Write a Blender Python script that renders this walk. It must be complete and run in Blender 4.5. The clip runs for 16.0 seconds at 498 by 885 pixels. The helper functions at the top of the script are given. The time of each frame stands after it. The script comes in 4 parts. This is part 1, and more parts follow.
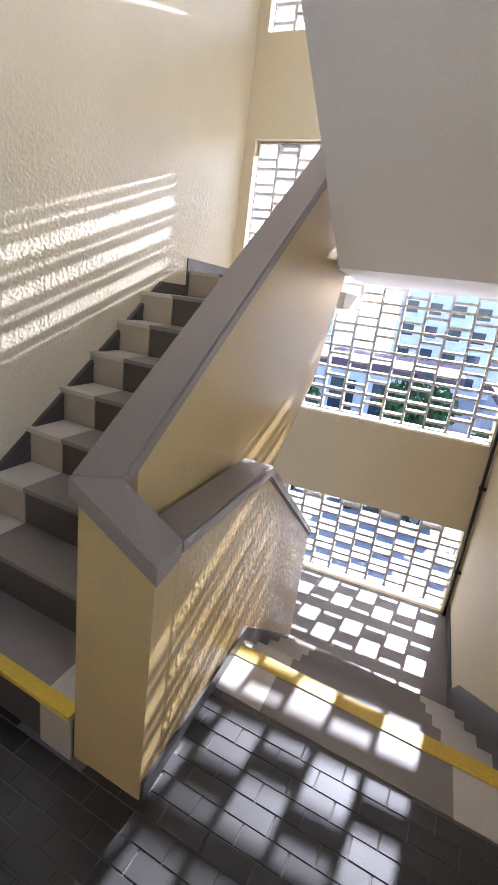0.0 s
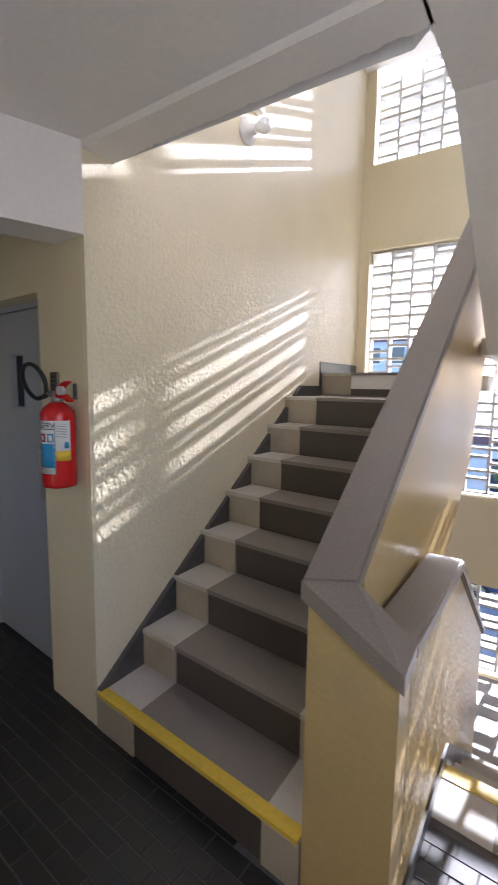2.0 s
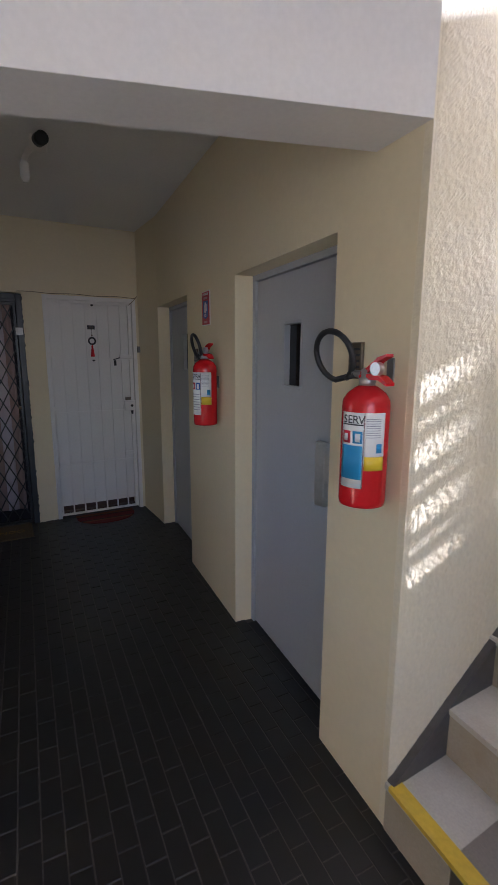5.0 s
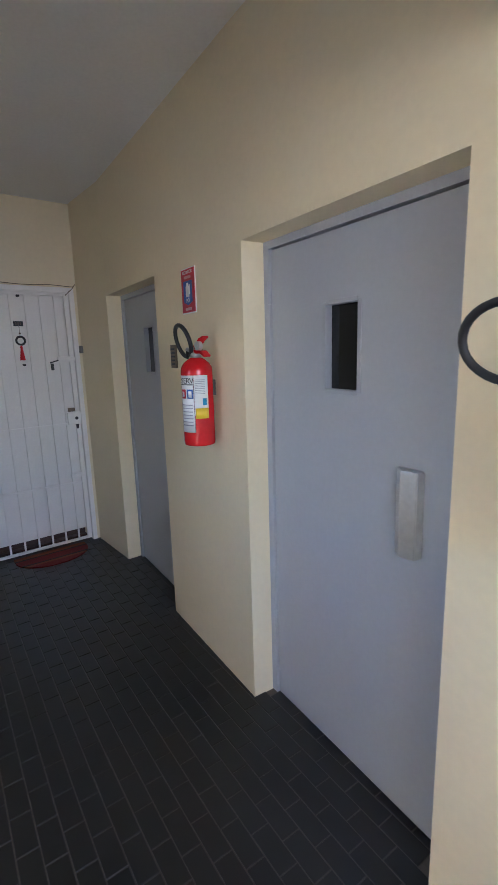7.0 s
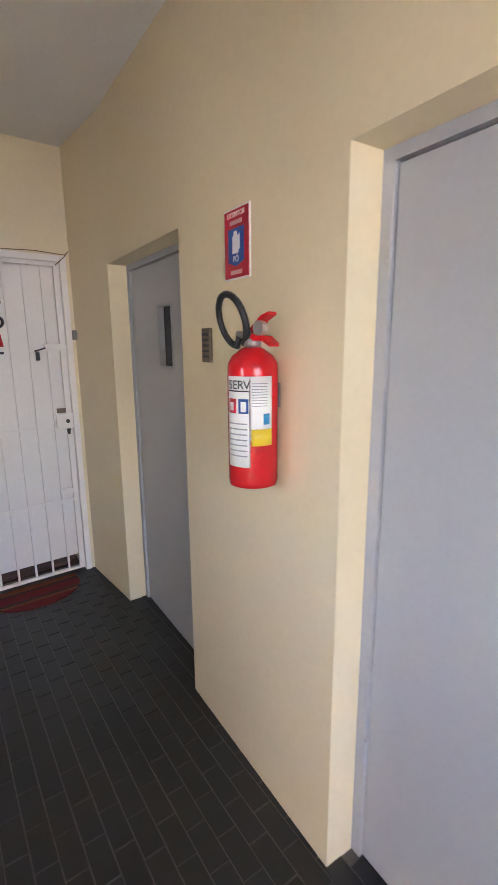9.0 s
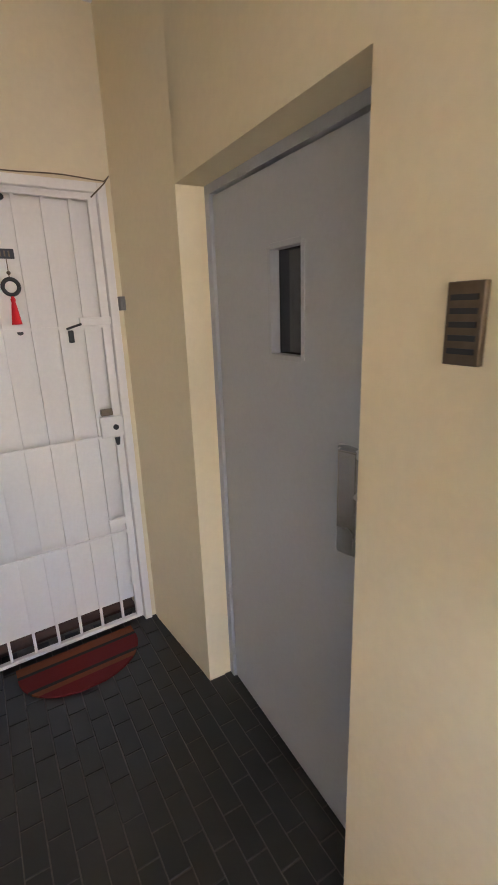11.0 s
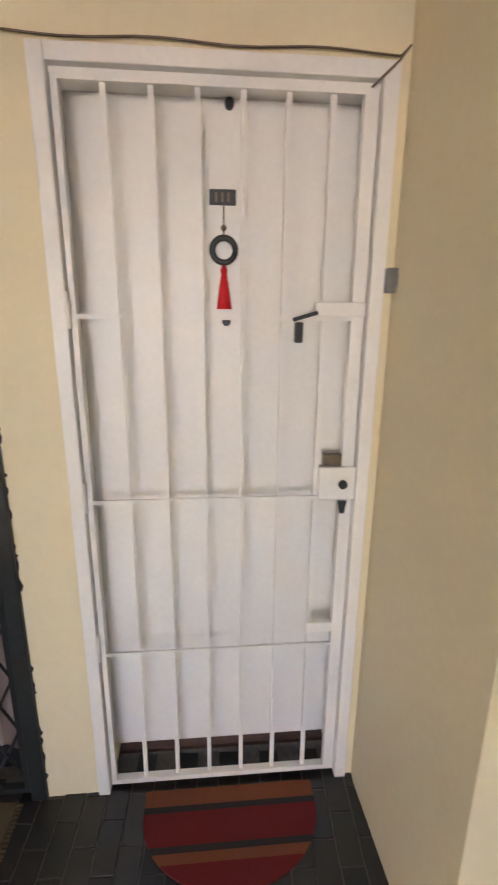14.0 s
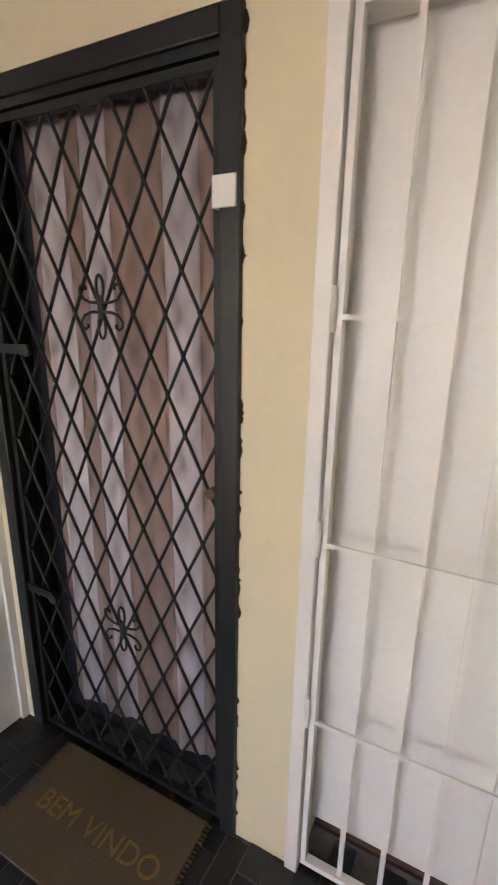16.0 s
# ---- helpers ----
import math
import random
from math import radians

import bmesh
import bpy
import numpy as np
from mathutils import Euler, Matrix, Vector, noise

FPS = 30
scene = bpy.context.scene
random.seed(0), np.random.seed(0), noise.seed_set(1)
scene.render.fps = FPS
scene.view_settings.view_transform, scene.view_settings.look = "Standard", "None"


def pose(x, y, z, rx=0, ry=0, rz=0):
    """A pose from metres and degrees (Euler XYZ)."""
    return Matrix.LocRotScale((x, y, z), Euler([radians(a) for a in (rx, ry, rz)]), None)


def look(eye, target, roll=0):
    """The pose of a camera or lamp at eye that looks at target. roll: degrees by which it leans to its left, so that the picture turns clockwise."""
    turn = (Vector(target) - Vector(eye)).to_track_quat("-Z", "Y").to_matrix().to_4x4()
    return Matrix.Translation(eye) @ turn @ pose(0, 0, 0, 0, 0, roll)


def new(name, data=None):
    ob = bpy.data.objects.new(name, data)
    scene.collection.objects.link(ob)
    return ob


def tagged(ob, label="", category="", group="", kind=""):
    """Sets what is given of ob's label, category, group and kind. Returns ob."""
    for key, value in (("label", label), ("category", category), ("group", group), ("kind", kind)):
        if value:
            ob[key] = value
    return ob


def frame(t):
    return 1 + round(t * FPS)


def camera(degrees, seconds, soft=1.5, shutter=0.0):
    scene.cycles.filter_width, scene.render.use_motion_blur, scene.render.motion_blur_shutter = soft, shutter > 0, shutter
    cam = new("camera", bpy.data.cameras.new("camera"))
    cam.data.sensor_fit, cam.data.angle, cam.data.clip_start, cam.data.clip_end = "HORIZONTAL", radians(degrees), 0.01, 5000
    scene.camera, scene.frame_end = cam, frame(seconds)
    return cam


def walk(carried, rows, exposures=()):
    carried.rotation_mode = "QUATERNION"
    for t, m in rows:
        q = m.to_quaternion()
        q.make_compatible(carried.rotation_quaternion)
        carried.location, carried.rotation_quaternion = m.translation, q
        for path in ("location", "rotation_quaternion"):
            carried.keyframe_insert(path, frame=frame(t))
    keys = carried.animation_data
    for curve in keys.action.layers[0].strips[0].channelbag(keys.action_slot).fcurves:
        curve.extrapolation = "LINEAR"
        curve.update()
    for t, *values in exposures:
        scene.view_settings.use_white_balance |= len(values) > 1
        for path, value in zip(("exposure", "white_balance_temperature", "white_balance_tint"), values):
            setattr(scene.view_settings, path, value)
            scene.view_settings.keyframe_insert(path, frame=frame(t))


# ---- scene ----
cam = camera(57.0, 16.0, 1.5, 0.35)
PATH = [
    (0, (1.932, -1.018, 1.556), (1.264, 0.772, 0.966), 7.6),
    (0.5, (1.884, -1.08, 1.566), (1.141, 0.712, 1.079), 6.6),
    (1, (1.804, -1.153, 1.583), (0.986, 0.631, 1.2), 4.4),
    (1.5, (1.733, -1.212, 1.58), (0.798, 0.533, 1.297), 2.0),
    (2, (1.659, -1.253, 1.598), (0.559, 0.399, 1.35), 0.8),
    (2.5, (1.6, -1.255, 1.597), (0.286, 0.233, 1.354), 0.3),
    (3, (1.531, -1.224, 1.606), (0.027, 0.069, 1.349), 0.0),
    (3.5, (1.39, -1.131, 1.616), (-0.264, -0.042, 1.337), -0.3),
    (4, (1.265, -1.01, 1.613), (-0.451, -0.03, 1.309), 0.2),
    (4.5, (1.121, -0.977, 1.592), (-0.603, -0.023, 1.25), 0.8),
    (5, (0.901, -1.06, 1.601), (-0.803, -0.082, 1.228), 0.2),
    (7.5, (-0.049, -0.999, 1.593), (-1.558, 0.253, 1.2), -1.5),
    (8, (-0.243, -0.928, 1.587), (-1.747, 0.328, 1.187), -1.1),
    (8.5, (-0.444, -0.796, 1.598), (-1.962, 0.441, 1.192), -0.7),
    (9, (-0.627, -0.735, 1.586), (-2.149, 0.493, 1.168), -0.5),
    (9.5, (-0.925, -0.696, 1.606), (-2.454, 0.511, 1.153), -1.0),
    (12, (-1.969, -0.235, 1.618), (-3.652, 0.664, 1.016), -1.7),
    (12.5, (-2.116, -0.15, 1.594), (-3.882, 0.601, 1.031), -0.2),
    (13, (-2.251, -0.126, 1.579), (-4.061, 0.508, 1.013), 0.6),
    (13.5, (-2.401, -0.157, 1.558), (-4.266, 0.327, 1.023), 0.2),
    (14, (-2.539, -0.186, 1.558), (-4.457, 0.036, 1.037), 0.5),
    (14.5, (-2.666, -0.167, 1.561), (-4.59, -0.333, 1.041), 0.9),
    (15, (-2.769, -0.203, 1.569), (-4.658, -0.6, 1.047), 1.5),
    (15.5, (-2.819, -0.216, 1.574), (-4.639, -0.845, 1.036), 1.4),
    (16, (-2.847, -0.242, 1.563), (-4.588, -1.066, 1.023), 1.0),
]
EXPOSURES = [(0, 2.5, 5500, 21), (2.5, 2.35, 5600, 20), (3.5, 2.75, 5500, 21), (5, 2.78, 5500, 24), (7.5, 4.15, 5200, 22), (8, 4.2, 5700, 25), (8.5, 4.3, 6200, 29), (9, 4.7, 5900, 27), (9.5, 4.7, 6050, 27), (12, 4.95, 6350, 27), (12.5, 5.15, 6400, 27), (13, 5.15, 6500, 27), (14.5, 5.05, 6500, 25), (16, 5.1, 6500, 25)]
walk(cam, [(t, look(eye, target, roll)) for t, eye, target, roll in PATH], EXPOSURES)

# ---- world, sun, exposure ----
SUN_WAY = Vector((-0.103, -1.0, -0.384)).normalized()      # the way the sunlight travels
world = bpy.data.worlds.new("sky")
scene.world = world
world.use_nodes = True
sky = world.node_tree.nodes.new("ShaderNodeTexSky")
sky.sky_type = "NISHITA"
sky.sun_disc = False
sky.sun_elevation = math.asin(-SUN_WAY.z)
sky.sun_rotation = math.atan2(-SUN_WAY.x, -SUN_WAY.y)
sky.altitude, sky.air_density, sky.dust_density = 700, 1.0, 1.6
back = world.node_tree.nodes["Background"]
back.inputs["Strength"].default_value = 0.11
world.node_tree.links.new(sky.outputs["Color"], back.inputs["Color"])
sun = new("sun", bpy.data.lights.new("sun", "SUN"))
sun.data.energy, sun.data.angle, sun.data.color = 5.0, radians(0.55), (1.0, 0.97, 0.91)
sun.matrix_world = look((0, 0, 0), SUN_WAY)

# added fill light, set in an unseen, made-up window beside the landing
added_daylight = new("added_daylight", bpy.data.lights.new("added_daylight", "AREA"))
added_daylight.data.shape, added_daylight.data.size, added_daylight.data.size_y = "RECTANGLE", 1.8, 1.4
added_daylight.data.energy, added_daylight.data.color = 1.3, (1.0, 0.96, 0.90)
added_daylight.matrix_world = look((2.66, -1.30, 1.65), (0, -1.30, 1.65))

# ---- materials ----
def srgb(r, g, b):
    return tuple((c / 12.92 if c <= 0.04045 else ((c + 0.055) / 1.055) ** 2.4) for c in (r / 255, g / 255, b / 255))


def material(name, colour, rough=0.6, metal=0.0, vary=0.12, grain=60.0, stain=1.5, bump=0.0, bump_scale=90.0, random_amount=0.0, island=False,
             spec=0.5, stain_colour=None, stain_amount=0.0):
    """A surface with variation at two scales, fine relief and, if asked, a tone of its own for each object or island."""
    m = bpy.data.materials.new(name)
    m.use_nodes = True
    nt = m.node_tree
    n, link = nt.nodes, nt.links.new
    b = n["Principled BSDF"]
    b.inputs["Metallic"].default_value = metal
    b.inputs["Specular IOR Level"].default_value = spec
    co = n.new("ShaderNodeTexCoord")
    geo = n.new("ShaderNodeNewGeometry")
    fine, broad = n.new("ShaderNodeTexNoise"), n.new("ShaderNodeTexNoise")
    fine.inputs["Scale"].default_value, fine.inputs["Detail"].default_value = grain, 4
    broad.inputs["Scale"].default_value, broad.inputs["Detail"].default_value = stain, 5
    for t in (fine, broad):
        link(geo.outputs["Position"], t.inputs["Vector"])
    add = n.new("ShaderNodeMath")
    add.operation = "ADD"
    link(fine.outputs["Fac"], add.inputs[0])
    link(broad.outputs["Fac"], add.inputs[1])
    last = add
    if random_amount:
        rnd = n.new("ShaderNodeMath")
        rnd.operation = "MULTIPLY_ADD"
        if island:
            link(geo.outputs["Random Per Island"], rnd.inputs[0])
        else:
            info = n.new("ShaderNodeObjectInfo")
            link(info.outputs["Random"], rnd.inputs[0])
        rnd.inputs[1].default_value = random_amount
        link(add.outputs[0], rnd.inputs[2])
        last = rnd
    rng = n.new("ShaderNodeMapRange")
    rng.inputs["From Min"].default_value, rng.inputs["From Max"].default_value = 0.6, 1.4 + random_amount
    rng.inputs["To Min"].default_value, rng.inputs["To Max"].default_value = 1 - vary, 1 + vary
    link(last.outputs[0], rng.inputs["Value"])
    mul = n.new("ShaderNodeVectorMath")
    mul.operation = "SCALE"
    mul.inputs[0].default_value = colour
    link(rng.outputs["Result"], mul.inputs["Scale"])
    out = mul.outputs["Vector"]
    if stain_colour:
        patch = n.new("ShaderNodeTexNoise")
        patch.inputs["Scale"].default_value, patch.inputs["Detail"].default_value = stain * 3.1, 8
        link(geo.outputs["Position"], patch.inputs["Vector"])
        ramp = n.new("ShaderNodeMapRange")
        ramp.inputs["From Min"].default_value, ramp.inputs["From Max"].default_value = 0.52, 0.72
        ramp.inputs["To Max"].default_value = stain_amount
        link(patch.outputs["Fac"], ramp.inputs["Value"])
        mix = n.new("ShaderNodeMix")
        mix.data_type = "RGBA"
        link(ramp.outputs["Result"], mix.inputs["Factor"])
        link(out, mix.inputs["A"])
        mix.inputs["B"].default_value = (*stain_colour, 1)
        out = mix.outputs["Result"]
    link(out, b.inputs["Base Color"])
    rr = n.new("ShaderNodeMapRange")
    rr.inputs["To Min"].default_value, rr.inputs["To Max"].default_value = max(rough - 0.1, 0.02), min(rough + 0.1, 1)
    link(broad.outputs["Fac"], rr.inputs["Value"])
    link(rr.outputs["Result"], b.inputs["Roughness"])
    if bump:
        rel = n.new("ShaderNodeTexNoise")
        rel.inputs["Scale"].default_value, rel.inputs["Detail"].default_value = bump_scale, 3
        link(geo.outputs["Position"], rel.inputs["Vector"])
        bp = n.new("ShaderNodeBump")
        bp.inputs["Distance"].default_value = bump
        bp.inputs["Strength"].default_value = 1.0
        link(rel.outputs["Fac"], bp.inputs["Height"])
        link(bp.outputs["Normal"], b.inputs["Normal"])
    return m


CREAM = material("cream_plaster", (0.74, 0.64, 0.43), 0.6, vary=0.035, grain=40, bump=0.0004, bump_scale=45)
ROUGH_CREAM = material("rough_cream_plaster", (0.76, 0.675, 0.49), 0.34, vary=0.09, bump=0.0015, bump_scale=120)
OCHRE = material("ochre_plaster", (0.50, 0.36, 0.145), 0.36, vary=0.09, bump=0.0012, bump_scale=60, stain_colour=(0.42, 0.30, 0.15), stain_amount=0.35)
WHITE = material("white_paint", (0.78, 0.76, 0.73), 0.6, vary=0.05, bump=0.0008, bump_scale=60)
GREY_DOOR = material("grey_blue_enamel", (0.40, 0.42, 0.455), 0.38, vary=0.04, bump=0.0003, bump_scale=40)
GREY_FRAME = material("grey_steel_frame", (0.385, 0.40, 0.435), 0.42, vary=0.06)
TILE = material("black_floor_tile", (0.0100, 0.0090, 0.0080), 0.46, spec=0.72, vary=0.35, grain=90, bump=0.0003, bump_scale=120, random_amount=0.5)
TILE_REST = material("black_floor_tile_rest", (0.0100, 0.0090, 0.0080), 0.46, spec=0.72, vary=0.35, grain=90, bump=0.0003, bump_scale=120, random_amount=0.5, island=True)
GROUT = material("pale_grout", (0.115, 0.102, 0.086), 0.8, vary=0.3)
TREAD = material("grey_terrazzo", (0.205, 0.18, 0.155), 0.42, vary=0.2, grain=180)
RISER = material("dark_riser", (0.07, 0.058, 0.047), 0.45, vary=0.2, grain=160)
# stair edge strips: darker on the risers, paler on the treads
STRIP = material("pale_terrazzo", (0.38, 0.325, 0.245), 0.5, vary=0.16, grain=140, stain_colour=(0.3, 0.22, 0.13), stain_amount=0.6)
STRIP_TOP = material("paler_terrazzo", (0.52, 0.485, 0.43), 0.5, vary=0.14, grain=140, stain_colour=(0.36, 0.30, 0.22), stain_amount=0.5)
SKIRT = material("dark_marble_skirting", (0.07, 0.065, 0.062), 0.35, vary=0.3, grain=30)
YELLOW = material("yellow_safety_paint", (0.62, 0.42, 0.03), 0.5, vary=0.15, stain_colour=(0.3, 0.22, 0.1), stain_amount=0.5)
COPING = material("grey_terrazzo_coping", (0.225, 0.182, 0.148), 0.42, vary=0.18, grain=150, bump=0.001, bump_scale=150)
BLOCK = material("white_breeze_block", (0.72, 0.70, 0.66), 0.7, vary=0.12, bump=0.001)
RED = material("red_enamel", (0.55, 0.012, 0.015), 0.22, vary=0.08)
BLACK = material("black_rubber", (0.012, 0.012, 0.013), 0.5, vary=0.2)
IRON = material("black_iron", (0.016, 0.018, 0.018), 0.4, vary=0.3)
ENAMEL = material("white_enamel", (0.80, 0.77, 0.73), 0.4, vary=0.04)
ALU = material("brushed_aluminium", (0.62, 0.62, 0.63), 0.3, metal=0.9, vary=0.1)

# ---- mesh helpers ----
CORRIDOR = pose(0, 0, 0, 0, 0, -6.0)
END = pose(-3.7605, 0.335, 0, 0, 0, -1.5) @ pose(3.74, 0.06, 0)      # the end wall stands askew to the corridor


def box(bm, x0, x1, y0, y1, z0, z1, bevel=0.0):
    vs = [bm.verts.new((x, y, z)) for x in (x0, x1) for y in (y0, y1) for z in (z0, z1)]
    fs = [bm.faces.new([vs[i] for i in q]) for q in ((0, 1, 3, 2), (4, 6, 7, 5), (0, 4, 5, 1), (2, 3, 7, 6), (0, 2, 6, 4), (1, 5, 7, 3))]
    if bevel:
        es = list({e for f in fs for e in f.edges})
        bmesh.ops.bevel(bm, geom=es, offset=bevel, segments=2, affect="EDGES", profile=0.5)
    return bm


def prism(bm, pts, a0, a1, axis="z"):
    """A polygon swept along an axis: pts are (x, y) for z, (y, z) for x, (x, z) for y."""
    def place(p, a):
        return {"z": (p[0], p[1], a), "x": (a, p[0], p[1]), "y": (p[0], a, p[1])}[axis]
    lo, hi = [bm.verts.new(place(p, a0)) for p in pts], [bm.verts.new(place(p, a1)) for p in pts]
    k = len(pts)
    bm.faces.new(lo), bm.faces.new(hi)
    for i in range(k):
        bm.faces.new((lo[i], lo[(i + 1) % k], hi[(i + 1) % k], hi[i]))
    bmesh.ops.recalc_face_normals(bm, faces=bm.faces)
    return bm


def rod(bm, a, b, r, sides=10):
    a, b = Vector(a), Vector(b)
    m = Matrix.Translation((a + b) / 2) @ (b - a).to_track_quat("Z", "Y").to_matrix().to_4x4()
    bmesh.ops.create_cone(bm, cap_ends=True, segments=sides, radius1=r, radius2=r, depth=(b - a).length, matrix=m)
    return bm


def lathe(bm, profile, at=(0, 0, 0), sides=32):
    rings = [[bm.verts.new((at[0] + r * math.cos(2 * math.pi * i / sides), at[1] + r * math.sin(2 * math.pi * i / sides), at[2] + z)) for i in range(sides)] for r, z in profile]
    for lo, hi in zip(rings, rings[1:]):
        for i in range(sides):
            bm.faces.new((lo[i], lo[(i + 1) % sides], hi[(i + 1) % sides], hi[i]))
    bm.faces.new(rings[0][::-1]), bm.faces.new(rings[-1])
    return bm


def tube(bm, pts, r, sides=8):
    """A bent round bar through the points."""
    pts = [Vector(p) for p in pts]
    rings, up = [], None
    for i, p in enumerate(pts):
        way = (pts[min(i + 1, len(pts) - 1)] - pts[max(i - 1, 0)]).normalized()
        if up is None:
            up = way.orthogonal().normalized()
        up = (up - way * up.dot(way)).normalized()
        side = way.cross(up)
        rings.append([bm.verts.new(p + r * (math.cos(2 * math.pi * k / sides) * up + math.sin(2 * math.pi * k / sides) * side)) for k in range(sides)])
    for lo, hi in zip(rings, rings[1:]):
        for k in range(sides):
            bm.faces.new((lo[k], lo[(k + 1) % sides], hi[(k + 1) % sides], hi[k]))
    bm.faces.new(rings[0][::-1]), bm.faces.new(rings[-1])
    return bm


def finish(name, bm, mat, smooth=False):
    me = bpy.data.meshes.new(name)
    bmesh.ops.recalc_face_normals(bm, faces=bm.faces)
    bm.to_mesh(me)
    bm.free()
    me.materials.append(mat)
    if smooth:
        for p in me.polygons:
            p.use_smooth = len(p.vertices) == 4
    return me


def part(name, bm, mat, parent, label="", smooth=False):
    ob = new(name, finish(name, bm, mat, smooth))
    ob.parent = parent
    return tagged(ob, label)


def thing(name, m, label, category, group="", kind=""):
    ob = new(name)
    ob.matrix_basis = m
    return tagged(ob, label, category, group, kind)


def structure(name, bm, mat, label, m=None, category=""):
    ob = new(name, finish(name, bm, mat))
    if m:
        ob.matrix_basis = m
    return tagged(ob, label, category or name.split("_")[0], kind="structure")


B = bmesh.new


def rough_coat(name, x, sign, y0, y1, z0, z1, inside, mat, parent, height=0.0032, cell=0.0065, seed=3):
    """A thrown plaster coat on the plane x: small lumps, ground to nothing at the rim."""
    rng = np.random.default_rng(seed)
    ny, nz = int((y1 - y0) / cell), int((z1 - z0) / cell)
    def soften(a):
        return (a + np.roll(a, 1, 0) + np.roll(a, -1, 0) + np.roll(a, 1, 1) + np.roll(a, -1, 1)) / 5
    lumps = soften(rng.random((ny + 1, nz + 1)))
    lumps = (lumps - lumps.min()) / (lumps.max() - lumps.min())
    ys, zs = np.linspace(y0, y1, ny + 1), np.linspace(z0, z1, nz + 1)
    rim = np.minimum(np.minimum(ys - y0, y1 - ys)[:, None], np.minimum(zs - z0, z1 - zs)[None, :])
    lift = np.clip(rim / 0.02, 0, 1) * height * (0.12 + lumps) - (rim <= 0) * 0.001
    yy, zz = np.meshgrid(ys, zs, indexing="ij")
    co = np.stack([x + sign * lift, yy, zz], -1).reshape(-1, 3)
    mid_y, mid_z = (yy[:-1, :-1] + cell / 2), (zz[:-1, :-1] + cell / 2)
    index = np.arange((ny + 1) * (nz + 1)).reshape(ny + 1, nz + 1)
    quads = np.stack([index[:-1, :-1], index[1:, :-1], index[1:, 1:], index[:-1, 1:]], -1)[inside(mid_y, mid_z)]
    if sign < 0:
        quads = quads[:, ::-1]
    me = bpy.data.meshes.new(name)
    me.from_pydata(co.tolist(), [], quads.tolist())
    me.materials.append(mat)
    ob = new(name, me)
    ob.parent = parent
    return tagged(ob, "rough thrown cream plaster")

# ---- large structure: the stair shaft ----
RISE, RUN = 0.19, 0.26
Y_WIN, X_RIGHT = 3.09, 2.55          # the window wall and the wall beside the lower flight
UP_Z, LOW_Z = 9 * RISE, -5 * RISE    # the two half landings
TOP = 5.0

bm = B()
prism(bm, [(0, 0), (0, Y_WIN + 0.2), (-0.25, Y_WIN + 0.2), (-0.25, 0.03)], LOW_Z - 0.3, TOP)
stair_wall = structure("wall_stair", bm, ROUGH_CREAM, "cream rough-plastered stair wall striped by sunlight")
rough_coat("plaster_coat", 0.0, 1, 0.004, Y_WIN - 0.01, 0.05, 2.45, lambda y, z: (z > (y - 0.35) * RISE / RUN) & (z < 2.42), ROUGH_CREAM, stair_wall)
# right wall; its window opening is added, out of view, to hold the fill light
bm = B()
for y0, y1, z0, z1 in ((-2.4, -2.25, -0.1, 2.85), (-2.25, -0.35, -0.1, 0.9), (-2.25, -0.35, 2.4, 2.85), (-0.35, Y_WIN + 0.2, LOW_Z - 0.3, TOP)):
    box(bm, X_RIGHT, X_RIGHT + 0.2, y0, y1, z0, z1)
structure("wall_right", bm, CREAM, "cream plastered wall beside the lower stair flight, with an added window out of view")

# window wall: lower, middle and upper opening between spandrels
W_X0, W_X1 = 0.095, X_RIGHT - 0.06
SPANDRELS = ((LOW_Z - 0.3, LOW_Z), (-0.12, 0.66), (2.86, 3.61), (4.9, TOP))
bm = B()
for z0, z1 in SPANDRELS:
    box(bm, 0, X_RIGHT, Y_WIN, Y_WIN + 0.2, z0, z1)
for z0, z1 in ((LOW_Z, -0.12), (0.66, 2.86), (3.61, 4.9)):
    box(bm, 0, W_X0, Y_WIN, Y_WIN + 0.2, z0, z1)
    box(bm, W_X1, X_RIGHT, Y_WIN, Y_WIN + 0.2, z0, z1)
structure("wall_window", bm, CREAM, "cream plastered wall with three breeze-block openings")

# narrow lips outside, over each opening
bm = B()
for z in (-0.12, 2.86):
    box(bm, -0.3, X_RIGHT + 0.2, Y_WIN + 0.2, Y_WIN + 0.36, z, z + 0.09)
structure("sunshade", bm, WHITE, "narrow concrete lips over the breeze-block openings", category="sunshade")

# half landings
bm = B()
box(bm, 0, X_RIGHT, 1.70, Y_WIN, LOW_Z - 0.15, LOW_Z)
structure("landing_lower", bm, TREAD, "grey terrazzo half landing patterned by sunlight", category="landing")
bm = B()
box(bm, 0, 1.25, 2.32, Y_WIN, UP_Z - 0.13, UP_Z - 0.022)
box(bm, 1.25, X_RIGHT, 1.90, Y_WIN, UP_Z + 0.09, UP_Z + RISE)
structure("landing_upper", bm, WHITE, "half landing slab, white underneath", category="landing")

# floor slab, with the stone edge of the lower flight
bm = B()
prism(bm, [(-4.2, -2.6), (X_RIGHT, -2.6), (X_RIGHT, 0.31), (1.38, 0.42), (1.10, 0.42), (1.10, 0.12), (-0.03, 0.12), (-0.05, 0.3), (-4.2, 0.75)], -0.16, -0.004)
structure("floor", bm, GROUT, "black brick-shaped floor tiles with pale joints")

